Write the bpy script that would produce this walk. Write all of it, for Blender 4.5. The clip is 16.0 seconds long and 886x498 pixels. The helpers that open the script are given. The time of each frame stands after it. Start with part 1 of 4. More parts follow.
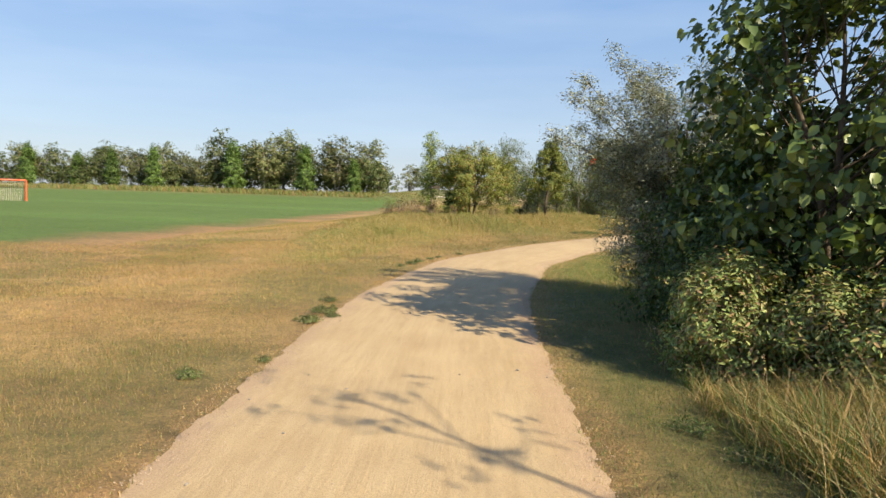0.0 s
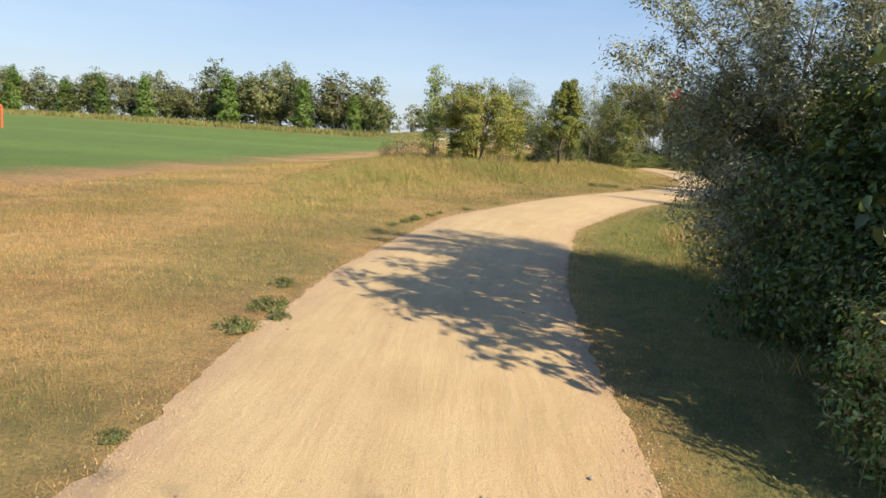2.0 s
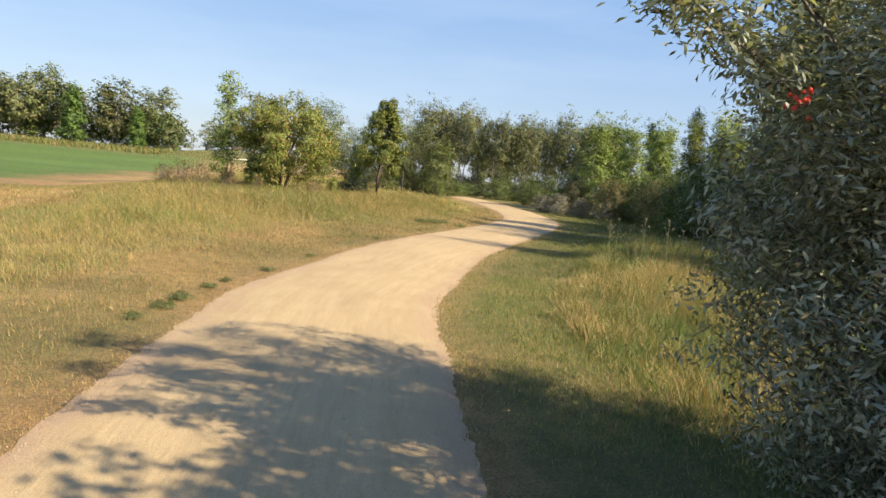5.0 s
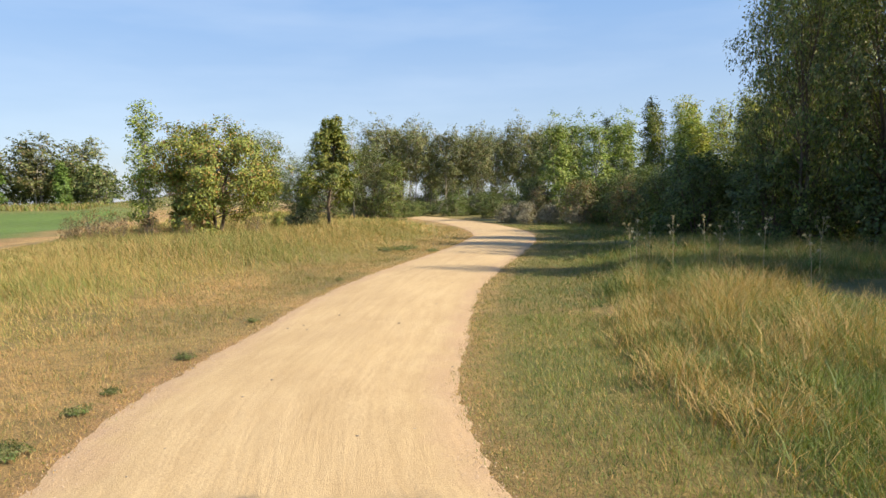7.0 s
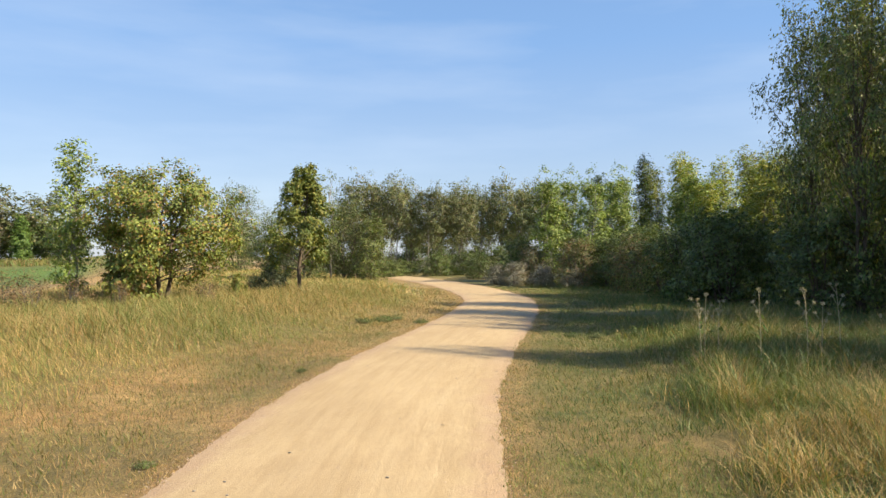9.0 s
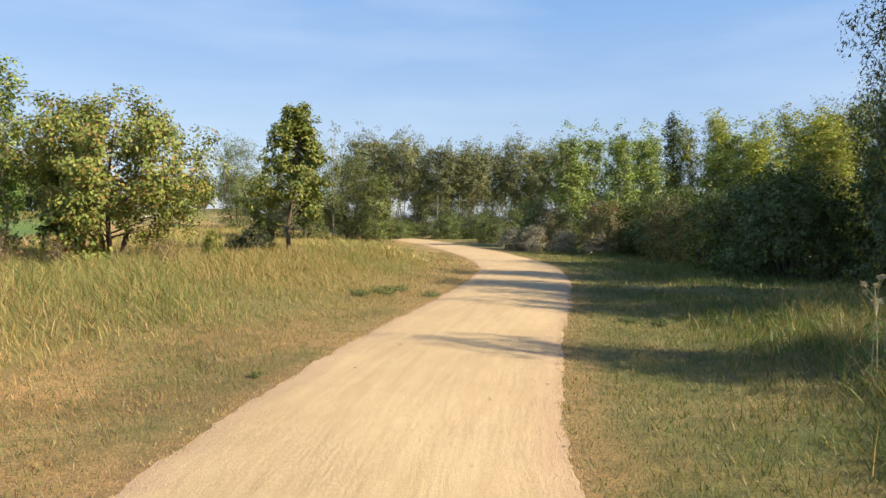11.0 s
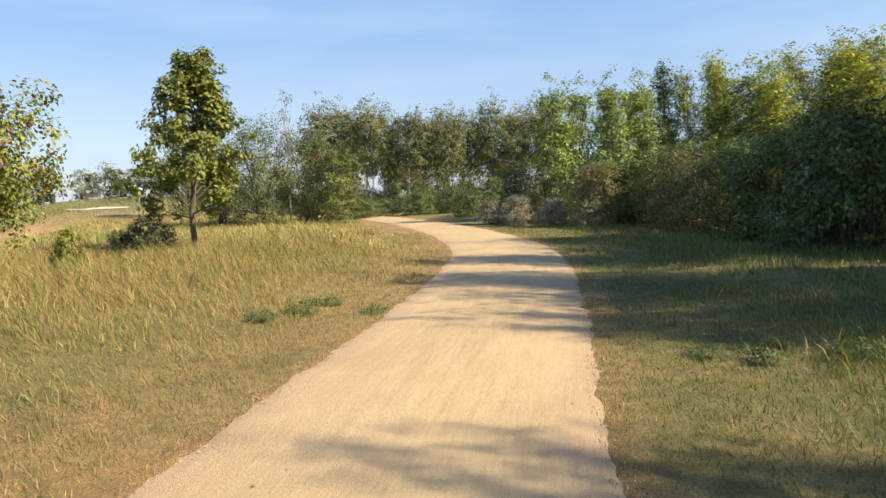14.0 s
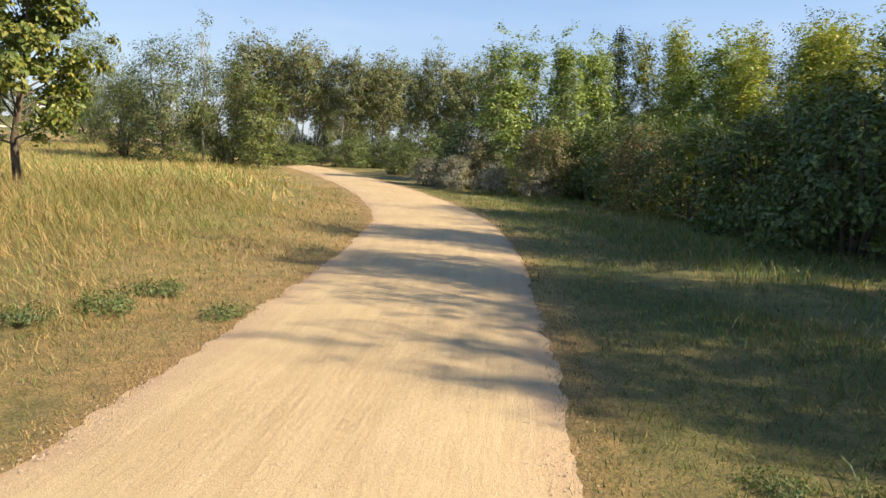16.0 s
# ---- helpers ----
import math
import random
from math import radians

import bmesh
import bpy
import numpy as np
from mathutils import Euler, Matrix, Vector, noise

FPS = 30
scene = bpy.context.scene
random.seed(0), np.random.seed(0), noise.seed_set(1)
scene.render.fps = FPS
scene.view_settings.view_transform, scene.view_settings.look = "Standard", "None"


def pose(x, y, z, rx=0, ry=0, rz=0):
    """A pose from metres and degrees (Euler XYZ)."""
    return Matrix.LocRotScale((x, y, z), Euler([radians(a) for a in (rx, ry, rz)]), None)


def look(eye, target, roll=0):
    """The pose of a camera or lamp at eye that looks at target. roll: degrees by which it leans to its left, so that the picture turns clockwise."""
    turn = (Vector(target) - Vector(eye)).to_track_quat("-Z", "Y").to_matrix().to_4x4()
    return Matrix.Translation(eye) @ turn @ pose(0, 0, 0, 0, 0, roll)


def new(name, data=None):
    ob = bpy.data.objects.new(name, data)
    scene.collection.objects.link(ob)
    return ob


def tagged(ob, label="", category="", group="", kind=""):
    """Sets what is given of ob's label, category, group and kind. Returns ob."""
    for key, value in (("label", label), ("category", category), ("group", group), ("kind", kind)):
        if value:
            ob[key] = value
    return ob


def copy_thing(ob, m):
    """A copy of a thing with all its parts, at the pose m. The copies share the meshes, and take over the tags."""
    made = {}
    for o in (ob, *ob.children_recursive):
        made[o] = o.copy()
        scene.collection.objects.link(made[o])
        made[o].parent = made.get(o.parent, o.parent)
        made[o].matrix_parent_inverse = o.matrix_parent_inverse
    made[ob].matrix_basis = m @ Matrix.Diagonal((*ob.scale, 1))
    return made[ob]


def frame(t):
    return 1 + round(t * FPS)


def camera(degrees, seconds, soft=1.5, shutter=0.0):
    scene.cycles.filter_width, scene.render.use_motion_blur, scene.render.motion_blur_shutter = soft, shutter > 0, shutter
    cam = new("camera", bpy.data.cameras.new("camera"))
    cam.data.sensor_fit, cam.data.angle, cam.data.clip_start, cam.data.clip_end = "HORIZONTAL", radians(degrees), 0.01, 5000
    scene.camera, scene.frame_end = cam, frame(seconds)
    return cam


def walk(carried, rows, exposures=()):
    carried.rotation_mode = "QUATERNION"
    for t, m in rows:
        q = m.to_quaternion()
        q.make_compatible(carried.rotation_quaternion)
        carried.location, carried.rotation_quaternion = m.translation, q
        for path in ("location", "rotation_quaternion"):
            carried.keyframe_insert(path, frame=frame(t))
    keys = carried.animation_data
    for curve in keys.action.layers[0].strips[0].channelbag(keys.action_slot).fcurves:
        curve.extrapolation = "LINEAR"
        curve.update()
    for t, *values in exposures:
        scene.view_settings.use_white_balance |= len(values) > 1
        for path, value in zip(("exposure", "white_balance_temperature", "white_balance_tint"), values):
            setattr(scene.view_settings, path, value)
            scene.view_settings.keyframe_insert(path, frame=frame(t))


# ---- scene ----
EXPOSURE = 0.92
cam = camera(67.0, 16.0)
PATH = [
    (0, (0.526, -0.649, 1.549), (0.406, 1.342, 1.39), 1.8),
    (0.5, (0.397, 0.062, 1.546), (0.275, 2.049, 1.35), 2.3),
    (1, (0.353, 0.799, 1.553), (0.282, 2.789, 1.366), 3.2),
    (1.5, (0.286, 1.532, 1.557), (0.179, 3.519, 1.362), 2.5),
    (2, (0.272, 2.274, 1.543), (0.163, 4.244, 1.216), 3.9),
    (2.5, (0.254, 3.02, 1.55), (0.323, 4.98, 1.157), 2.8),
    (2.7, (0.234, 3.317, 1.551), (0.319, 5.29, 1.235), 2.9),
    (3, (0.21, 3.77, 1.56), (0.262, 5.681, 0.975), 1.4),
    (3.5, (0.146, 4.522, 1.598), (0.177, 6.503, 1.32), -1.4),
    (4, (0.106, 5.201, 1.607), (0.435, 7.158, 1.355), 0.9),
    (4.5, (0.097, 5.923, 1.664), (0.539, 7.866, 1.499), 5.2),
    (4.7, (0.117, 6.233, 1.669), (0.565, 8.17, 1.452), 6.1),
    (6.8, (0.421, 9.6, 1.547), (1.014, 11.504, 1.39), -2.4),
    (7, (0.46, 9.93, 1.563), (1.043, 11.837, 1.413), -0.9),
    (7.5, (0.615, 10.758, 1.566), (1.141, 12.674, 1.34), 2.0),
    (8, (0.756, 11.573, 1.588), (1.395, 13.443, 1.281), 2.6),
    (8.5, (0.932, 12.346, 1.644), (1.556, 14.243, 1.527), 0.2),
    (8.7, (1.006, 12.661, 1.648), (1.652, 14.554, 1.678), -0.4),
    (10.8, (1.922, 15.983, 1.556), (2.565, 17.874, 1.449), -0.0),
    (11, (1.993, 16.273, 1.545), (2.619, 18.17, 1.457), 0.9),
    (11.5, (2.172, 16.972, 1.55), (2.765, 18.874, 1.381), 0.5),
    (12, (2.421, 17.67, 1.559), (3.076, 19.555, 1.433), -2.8),
    (12.5, (2.759, 18.369, 1.585), (3.508, 20.215, 1.41), -0.7),
    (13, (3.124, 19.078, 1.594), (3.831, 20.934, 1.361), -0.0),
    (13.5, (3.5, 19.763, 1.573), (4.172, 21.638, 1.388), 0.9),
    (14, (3.857, 20.427, 1.558), (4.534, 22.301, 1.39), -2.3),
    (14.5, (4.188, 21.125, 1.557), (4.978, 22.957, 1.413), -0.7),
    (15, (4.514, 21.836, 1.561), (5.343, 23.646, 1.37), -0.6),
    (15.5, (4.865, 22.507, 1.546), (5.712, 24.316, 1.44), -0.0),
    (16, (5.2, 23.205, 1.517), (6.058, 24.987, 1.225), 3.3),
]
walk(cam, [(t, look(eye, target, roll)) for t, eye, target, roll in PATH],
     exposures=[(0.0, EXPOSURE - 0.12), (2.0, EXPOSURE - 0.08), (3.5, EXPOSURE), (11.0, EXPOSURE), (14.0, EXPOSURE + 0.06), (16.0, EXPOSURE + 0.06)])

# ---------------------------------------------------------------- world, sun
SUN_TO = Vector((0.75, -0.66, 0.0)).normalized()          # where the sun stands, on the plan
SUN_ELEV = radians(37)
world = bpy.data.worlds.new("world")
scene.world = world
world.use_nodes = True
wn = world.node_tree
sky = wn.nodes.new("ShaderNodeTexSky")
sky.sky_type, sky.sun_disc = "NISHITA", False
sky.sun_elevation = SUN_ELEV
sky.sun_rotation = math.atan2(SUN_TO.x, SUN_TO.y)
sky.air_density, sky.dust_density, sky.ozone_density = 1.0, 0.5, 2.0
wn.nodes["Background"].inputs["Strength"].default_value = 0.085
wn.links.new(sky.outputs[0], wn.nodes["Background"].inputs["Color"])
# summer haze: a pale band at the horizon under an even blue
haze = wn.nodes.new("ShaderNodeBackground")
coord = wn.nodes.new("ShaderNodeTexCoord")
split = wn.nodes.new("ShaderNodeSeparateXYZ")
wn.links.new(coord.outputs["Generated"], split.inputs[0])
fade = wn.nodes.new("ShaderNodeValToRGB")
fade.color_ramp.elements[0].position, fade.color_ramp.elements[0].color = 0.0, (0.33, 0.365, 0.44, 1)
fade.color_ramp.elements[1].position, fade.color_ramp.elements[1].color = 1.0, (0.05, 0.11, 0.27, 1)
for at_, col_ in ((0.09, (0.28, 0.355, 0.47, 1)), (0.30, (0.155, 0.28, 0.50, 1))):
    fade.color_ramp.elements.new(at_).color = col_
wn.links.new(split.outputs[2], fade.inputs["Fac"])
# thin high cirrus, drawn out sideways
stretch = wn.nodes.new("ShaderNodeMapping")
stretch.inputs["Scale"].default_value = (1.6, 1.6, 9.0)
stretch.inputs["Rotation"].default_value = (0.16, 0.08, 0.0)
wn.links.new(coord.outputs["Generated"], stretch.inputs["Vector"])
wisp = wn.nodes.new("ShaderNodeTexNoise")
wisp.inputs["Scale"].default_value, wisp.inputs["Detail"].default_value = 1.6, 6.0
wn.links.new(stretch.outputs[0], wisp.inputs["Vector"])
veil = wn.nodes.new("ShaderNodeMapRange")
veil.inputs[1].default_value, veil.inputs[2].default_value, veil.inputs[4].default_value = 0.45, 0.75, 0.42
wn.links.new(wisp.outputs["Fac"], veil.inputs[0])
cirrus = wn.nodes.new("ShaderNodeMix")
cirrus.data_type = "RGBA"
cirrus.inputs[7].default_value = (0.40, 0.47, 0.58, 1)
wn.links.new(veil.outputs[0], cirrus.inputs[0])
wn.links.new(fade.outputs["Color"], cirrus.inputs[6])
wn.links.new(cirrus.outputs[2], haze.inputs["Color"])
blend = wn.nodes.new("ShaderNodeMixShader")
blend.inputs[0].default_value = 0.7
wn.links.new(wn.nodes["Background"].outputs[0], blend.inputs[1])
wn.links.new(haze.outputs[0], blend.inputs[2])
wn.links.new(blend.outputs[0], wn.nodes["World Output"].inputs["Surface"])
lamp = bpy.data.lights.new("sun", "SUN")
lamp.energy, lamp.angle, lamp.color = 5.0, radians(0.55), (1.0, 0.855, 0.61)
sun = new("sun", lamp)
toward = Vector((SUN_TO.x * math.cos(SUN_ELEV), SUN_TO.y * math.cos(SUN_ELEV), math.sin(SUN_ELEV)))
sun.matrix_world = look(toward * 60, (0, 0, 0))
RNG = np.random.default_rng(7)


# ---------------------------------------------------------------- materials
def node_material(name, rough=0.8):
    m = bpy.data.materials.new(name)
    m.use_nodes = True
    b = m.node_tree.nodes["Principled BSDF"]
    b.inputs["Roughness"].default_value = rough
    return m, m.node_tree, b


def noise_node(nt, scale, detail=4.0, rough=0.55, vec=None):
    n = nt.nodes.new("ShaderNodeTexNoise")
    n.inputs["Scale"].default_value = scale
    n.inputs["Detail"].default_value = detail
    n.inputs["Roughness"].default_value = rough
    if vec is not None:
        nt.links.new(vec, n.inputs["Vector"])
    return n.outputs["Fac"]


def ramp_node(nt, fac, stops):
    r = nt.nodes.new("ShaderNodeValToRGB")
    r.color_ramp.elements[0].position, r.color_ramp.elements[0].color = stops[0][0], (*stops[0][1], 1)
    r.color_ramp.elements[1].position, r.color_ramp.elements[1].color = stops[-1][0], (*stops[-1][1], 1)
    for p, c in stops[1:-1]:
        r.color_ramp.elements.new(p).color = (*c, 1)
    nt.links.new(fac, r.inputs["Fac"])
    return r.outputs["Color"]


def mix_node(nt, a, b, fac, blend="MIX"):
    m = nt.nodes.new("ShaderNodeMix")
    m.data_type, m.blend_type = "RGBA", blend
    for sock, v in ((m.inputs[0], fac), (m.inputs[6], a), (m.inputs[7], b)):
        if isinstance(v, (int, float)):
            sock.default_value = v
        elif isinstance(v, tuple):
            sock.default_value = (*v, 1)
        else:
            nt.links.new(v, sock)
    return m.outputs[2]


def bump_node(nt, bsdf, height, strength, distance):
    b = nt.nodes.new("ShaderNodeBump")
    b.inputs["Strength"].default_value, b.inputs["Distance"].default_value = strength, distance
    nt.links.new(height, b.inputs["Height"])
    nt.links.new(b.outputs[0], bsdf.inputs["Normal"])


def position(nt):
    return nt.nodes.new("ShaderNodeNewGeometry").outputs["Position"]


def scaled(nt, vec, sx, sy, sz):
    m = nt.nodes.new("ShaderNodeMapping")
    m.inputs["Scale"].default_value = (sx, sy, sz)
    nt.links.new(vec, m.inputs["Vector"])
    return m.outputs[0]


def tint_attr(nt):
    a = nt.nodes.new("ShaderNodeAttribute")
    a.attribute_name = "tint"
    return a.outputs["Color"]


def leaf_material(name, gloss=0.45, through_light=0.35):
    """Foliage: its colour is the leaf's own, with light shining through the blade."""
    m, nt, b = node_material(name, gloss)
    info = nt.nodes.new("ShaderNodeObjectInfo")
    hsv = nt.nodes.new("ShaderNodeHueSaturation")
    mr = nt.nodes.new("ShaderNodeMapRange")
    mr.inputs[3].default_value, mr.inputs[4].default_value = 0.8, 1.2
    nt.links.new(info.outputs["Random"], mr.inputs[0])
    nt.links.new(mr.outputs[0], hsv.inputs["Value"])
    nt.links.new(tint_attr(nt), hsv.inputs["Color"])
    nt.links.new(hsv.outputs[0], b.inputs["Base Color"])
    tr = nt.nodes.new("ShaderNodeBsdfTranslucent")
    warm = mix_node(nt, hsv.outputs[0], (1.0, 1.0, 0.35), 1.0, "MULTIPLY")
    nt.links.new(warm, tr.inputs["Color"])
    mx = nt.nodes.new("ShaderNodeMixShader")
    mx.inputs[0].default_value = through_light
    nt.links.new(b.outputs[0], mx.inputs[1])
    nt.links.new(tr.outputs[0], mx.inputs[2])
    nt.links.new(mx.outputs[0], nt.nodes["Material Output"].inputs["Surface"])
    return m


def bark_material(name, dark, light, scale=18.0):
    m, nt, b = node_material(name, 0.9)
    p = position(nt)
    f = noise_node(nt, scale, 6, 0.65, scaled(nt, p, 1, 1, 0.25))
    nt.links.new(ramp_node(nt, f, [(0.3, dark), (0.7, light)]), b.inputs["Base Color"])
    bump_node(nt, b, f, 0.7, 0.02)
    return m


def plain_material(name, a, bcol, scale, rough=0.6, metal=0.0):
    m, nt, b = node_material(name, rough)
    f = noise_node(nt, scale, 5, 0.6, position(nt))
    nt.links.new(ramp_node(nt, f, [(0.3, a), (0.7, bcol)]), b.inputs["Base Color"])
    b.inputs["Metallic"].default_value = metal
    bump_node(nt, b, f, 0.25, 0.005)
    return m


MAT_LEAF = leaf_material("foliage", 0.56, 0.30)
MAT_LEAF_WAXY = leaf_material("waxy_foliage", 0.42, 0.22)
MAT_GRASS = leaf_material("grass_blade", 0.55, 0.30)
MAT_BARK = bark_material("brown_bark", (0.05, 0.035, 0.022), (0.17, 0.13, 0.09))
MAT_BARK_PALE = bark_material("pale_aspen_bark", (0.12, 0.10, 0.08), (0.42, 0.39, 0.33), 7.0)
MAT_BARK_GREY = bark_material("grey_twig_bark", (0.07, 0.06, 0.05), (0.22, 0.19, 0.16))
MAT_STALK = plain_material("dry_stalk", (0.30, 0.24, 0.12), (0.46, 0.40, 0.25), 30)
MAT_WHITE = plain_material("white_sign_paint", (0.74, 0.74, 0.72), (0.82, 0.82, 0.8), 5, 0.5)
MAT_BERRY = plain_material("red_berry_skin", (0.45, 0.03, 0.02), (0.6, 0.07, 0.03), 40, 0.35)
MAT_ORANGE = plain_material("orange_goal_paint", (0.62, 0.10, 0.035), (0.72, 0.16, 0.06), 6, 0.45)
MAT_NET = plain_material("pale_net_cord", (0.55, 0.48, 0.42), (0.7, 0.62, 0.55), 9, 0.8)
MAT_SLAT = plain_material("weathered_brown_slat", (0.05, 0.035, 0.025), (0.11, 0.075, 0.05), 12, 0.7)
MAT_IRON = plain_material("dark_painted_iron", (0.03, 0.03, 0.03), (0.06, 0.06, 0.055), 20, 0.5)
MAT_SAND = plain_material("pale_bunker_sand", (0.55, 0.47, 0.34), (0.68, 0.6, 0.46), 3, 0.95)
MAT_GRIT = plain_material("pinkish_stone_grit", (0.26, 0.18, 0.12), (0.60, 0.46, 0.33), 60, 0.9)
MAT_PEBBLE = plain_material("grey_pebble", (0.16, 0.14, 0.12), (0.38, 0.33, 0.27), 25, 0.85)


def path_material():
    """Compacted crushed limestone: pale fines, long wheel scrapes, pinkish loose grit."""
    m, nt, b = node_material("crushed_stone", 0.92)
    uv = nt.nodes.new("ShaderNodeUVMap")
    uv.uv_map = "along"
    p = position(nt)
    big = noise_node(nt, 0.7, 5, 0.6, p)
    streak = noise_node(nt, 1.0, 5, 0.65, scaled(nt, uv.outputs[0], 9.0, 0.55, 1))
    fine_streak = noise_node(nt, 1.0, 4, 0.6, scaled(nt, uv.outputs[0], 34.0, 1.6, 1))
    grit = noise_node(nt, 120, 3, 0.7, p)
    pits = noise_node(nt, 26, 5, 0.7, p)
    base = ramp_node(nt, big, [(0.3, (0.465, 0.338, 0.19)), (0.7, (0.55, 0.415, 0.24))])
    base = mix_node(nt, base, ramp_node(nt, streak, [(0.35, (0.86, 0.83, 0.78)), (0.62, (1.0, 1.0, 1.0))]), 0.7, "MULTIPLY")
    base = mix_node(nt, base, ramp_node(nt, fine_streak, [(0.3, (0.80, 0.78, 0.74)), (0.55, (1.0, 1.0, 1.0))]), 0.38, "MULTIPLY")
    base = mix_node(nt, base, ramp_node(nt, grit, [(0.30, (0.62, 0.58, 0.54)), (0.52, (1.0, 1.0, 1.0)), (0.75, (1.12, 1.1, 1.06))]), 0.75, "MULTIPLY")
    sep = nt.nodes.new("ShaderNodeSeparateXYZ")
    nt.links.new(uv.outputs[0], sep.inputs[0])
    ab = nt.nodes.new("ShaderNodeMath")
    ab.operation = "ABSOLUTE"
    nt.links.new(sep.outputs[0], ab.inputs[0])
    wob = nt.nodes.new("ShaderNodeMath")
    wob.operation = "MULTIPLY_ADD"
    wob.inputs[1].default_value = 0.7
    nt.links.new(noise_node(nt, 2.2, 5, 0.65, p), wob.inputs[0])
    nt.links.new(ab.outputs[0], wob.inputs[2])
    loose = ramp_node(nt, wob.outputs[0], [(0.0, (0, 0, 0)), (0.62, (0, 0, 0)), (0.9, (1, 1, 1))])
    # wob runs past 1 at the verge; squeeze it
    half = nt.nodes.new("ShaderNodeMath")
    half.operation = "MULTIPLY"
    half.inputs[1].default_value = 0.58
    nt.links.new(wob.outputs[0], half.inputs[0])
    nt.links.new(half.outputs[0], loose.node.inputs["Fac"])
    pink = ramp_node(nt, grit, [(0.3, (0.27, 0.17, 0.105)), (0.6, (0.46, 0.31, 0.205)), (0.8, (0.56, 0.41, 0.29))])
    base = mix_node(nt, base, pink, loose)
    nt.links.new(base, b.inputs["Base Color"])
    add = nt.nodes.new("ShaderNodeMath")
    add.operation = "ADD"
    nt.links.new(fine_streak, add.inputs[0])
    nt.links.new(pits, add.inputs[1])
    add2 = nt.nodes.new("ShaderNodeMath")
    add2.operation = "ADD"
    nt.links.new(add.outputs[0], add2.inputs[0])
    nt.links.new(grit, add2.inputs[1])
    bump_node(nt, b, add2.outputs[0], 0.55, 0.012)
    return m


def ground_material():
    """Turf and thatch; the kind of turf and the wood's shade come from the sheet's own colour layer."""
    m, nt, b = node_material("turf", 0.95)
    p = position(nt)
    thatch = noise_node(nt, 38, 5, 0.72, scaled(nt, p, 1, 1, 0.3))
    clump = noise_node(nt, 5.0, 5, 0.65, p)
    patch = noise_node(nt, 0.45, 4, 0.6, p)
    col = tint_attr(nt)
    col = mix_node(nt, col, ramp_node(nt, thatch, [(0.28, (0.36, 0.36, 0.33)), (0.52, (1, 1, 1)), (0.75, (1.45, 1.4, 1.25))]), 0.95, "MULTIPLY")
    col = mix_node(nt, col, ramp_node(nt, clump, [(0.32, (0.6, 0.66, 0.58)), (0.62, (1.15, 1.1, 1.06))]), 0.9, "MULTIPLY")
    col = mix_node(nt, col, ramp_node(nt, patch, [(0.3, (0.82, 0.9, 0.8)), (0.7, (1.1, 1.04, 1.02))]), 0.8, "MULTIPLY")
    nt.links.new(col, b.inputs["Base Color"])
    bump_node(nt, b, thatch, 1.0, 0.04)
    return m


MAT_PATH, MAT_GROUND = path_material(), ground_material()


# ---------------------------------------------------------------- mesh helpers
def mesh_of(name, verts, faces_flat, sides, mat, tints=None, smooth=False):
    """A mesh from numpy arrays; every face has the same number of sides."""
    me = bpy.data.meshes.new(name)
    verts = np.asarray(verts, np.float32)
    idx = np.asarray(faces_flat, np.int32).ravel()
    n = len(idx) // sides
    me.vertices.add(len(verts))
    me.vertices.foreach_set("co", verts.ravel())
    me.loops.add(len(idx))
    me.loops.foreach_set("vertex_index", idx)
    me.polygons.add(n)
    me.polygons.foreach_set("loop_start", np.arange(n, dtype=np.int32) * sides)
    if tints is not None:
        a = me.attributes.new("tint", "FLOAT_COLOR", "POINT")
        rgba = np.ones((len(verts), 4), np.float32)
        rgba[:, :3] = tints
        a.data.foreach_set("color", rgba.ravel())
    me.materials.append(mat)
    me.update(calc_edges=True)
    if smooth:
        me.polygons.foreach_set("use_smooth", np.ones(n, bool))
    return me


def part(name, me, parent, label=""):
    ob = new(name, me)
    ob.parent = parent
    if label:
        ob["label"] = label
    return ob


def tube(store, pts, radii, sides=7):
    """Adds a tapered tube along pts to store = (verts, quads)."""
    V, F = store
    pts = [Vector(p) for p in pts]
    first = len(V)
    for i, p in enumerate(pts):
        d = (pts[min(i + 1, len(pts) - 1)] - pts[max(i - 1, 0)]).normalized()
        a = d.cross(Vector((0.31, 0.95, 0.12))).normalized()
        c = d.cross(a)
        for k in range(sides):
            w = 2 * math.pi * k / sides
            V.append(p + (a * math.cos(w) + c * math.sin(w)) * radii[i])
    for i in range(len(pts) - 1):
        for k in range(sides):
            q, r = first + i * sides, first + (i + 1) * sides
            F.append((q + k, q + (k + 1) % sides, r + (k + 1) % sides, r + k))


def tube_mesh(name, runs, mat, sides=7):
    store = ([], [])
    for pts, radii in runs:
        tube(store, pts, radii, sides)
    return mesh_of(name, [tuple(v) for v in store[0]], store[1], 4, mat, smooth=True)


def box_mesh(name, sx, sy, sz, mat, bevel=0.006, at=(0, 0, 0)):
    bm = bmesh.new()
    bmesh.ops.create_cube(bm, size=1, matrix=Matrix.Translation(at) @ Matrix.Diagonal((sx, sy, sz, 1)))
    bmesh.ops.bevel(bm, geom=bm.edges[:], offset=bevel, segments=1, affect="EDGES")
    me = bpy.data.meshes.new(name)
    bm.to_mesh(me)
    bm.free()
    me.materials.append(mat)
    return me


def unit(a):
    return a / np.maximum(np.linalg.norm(a, axis=1, keepdims=True), 1e-6)


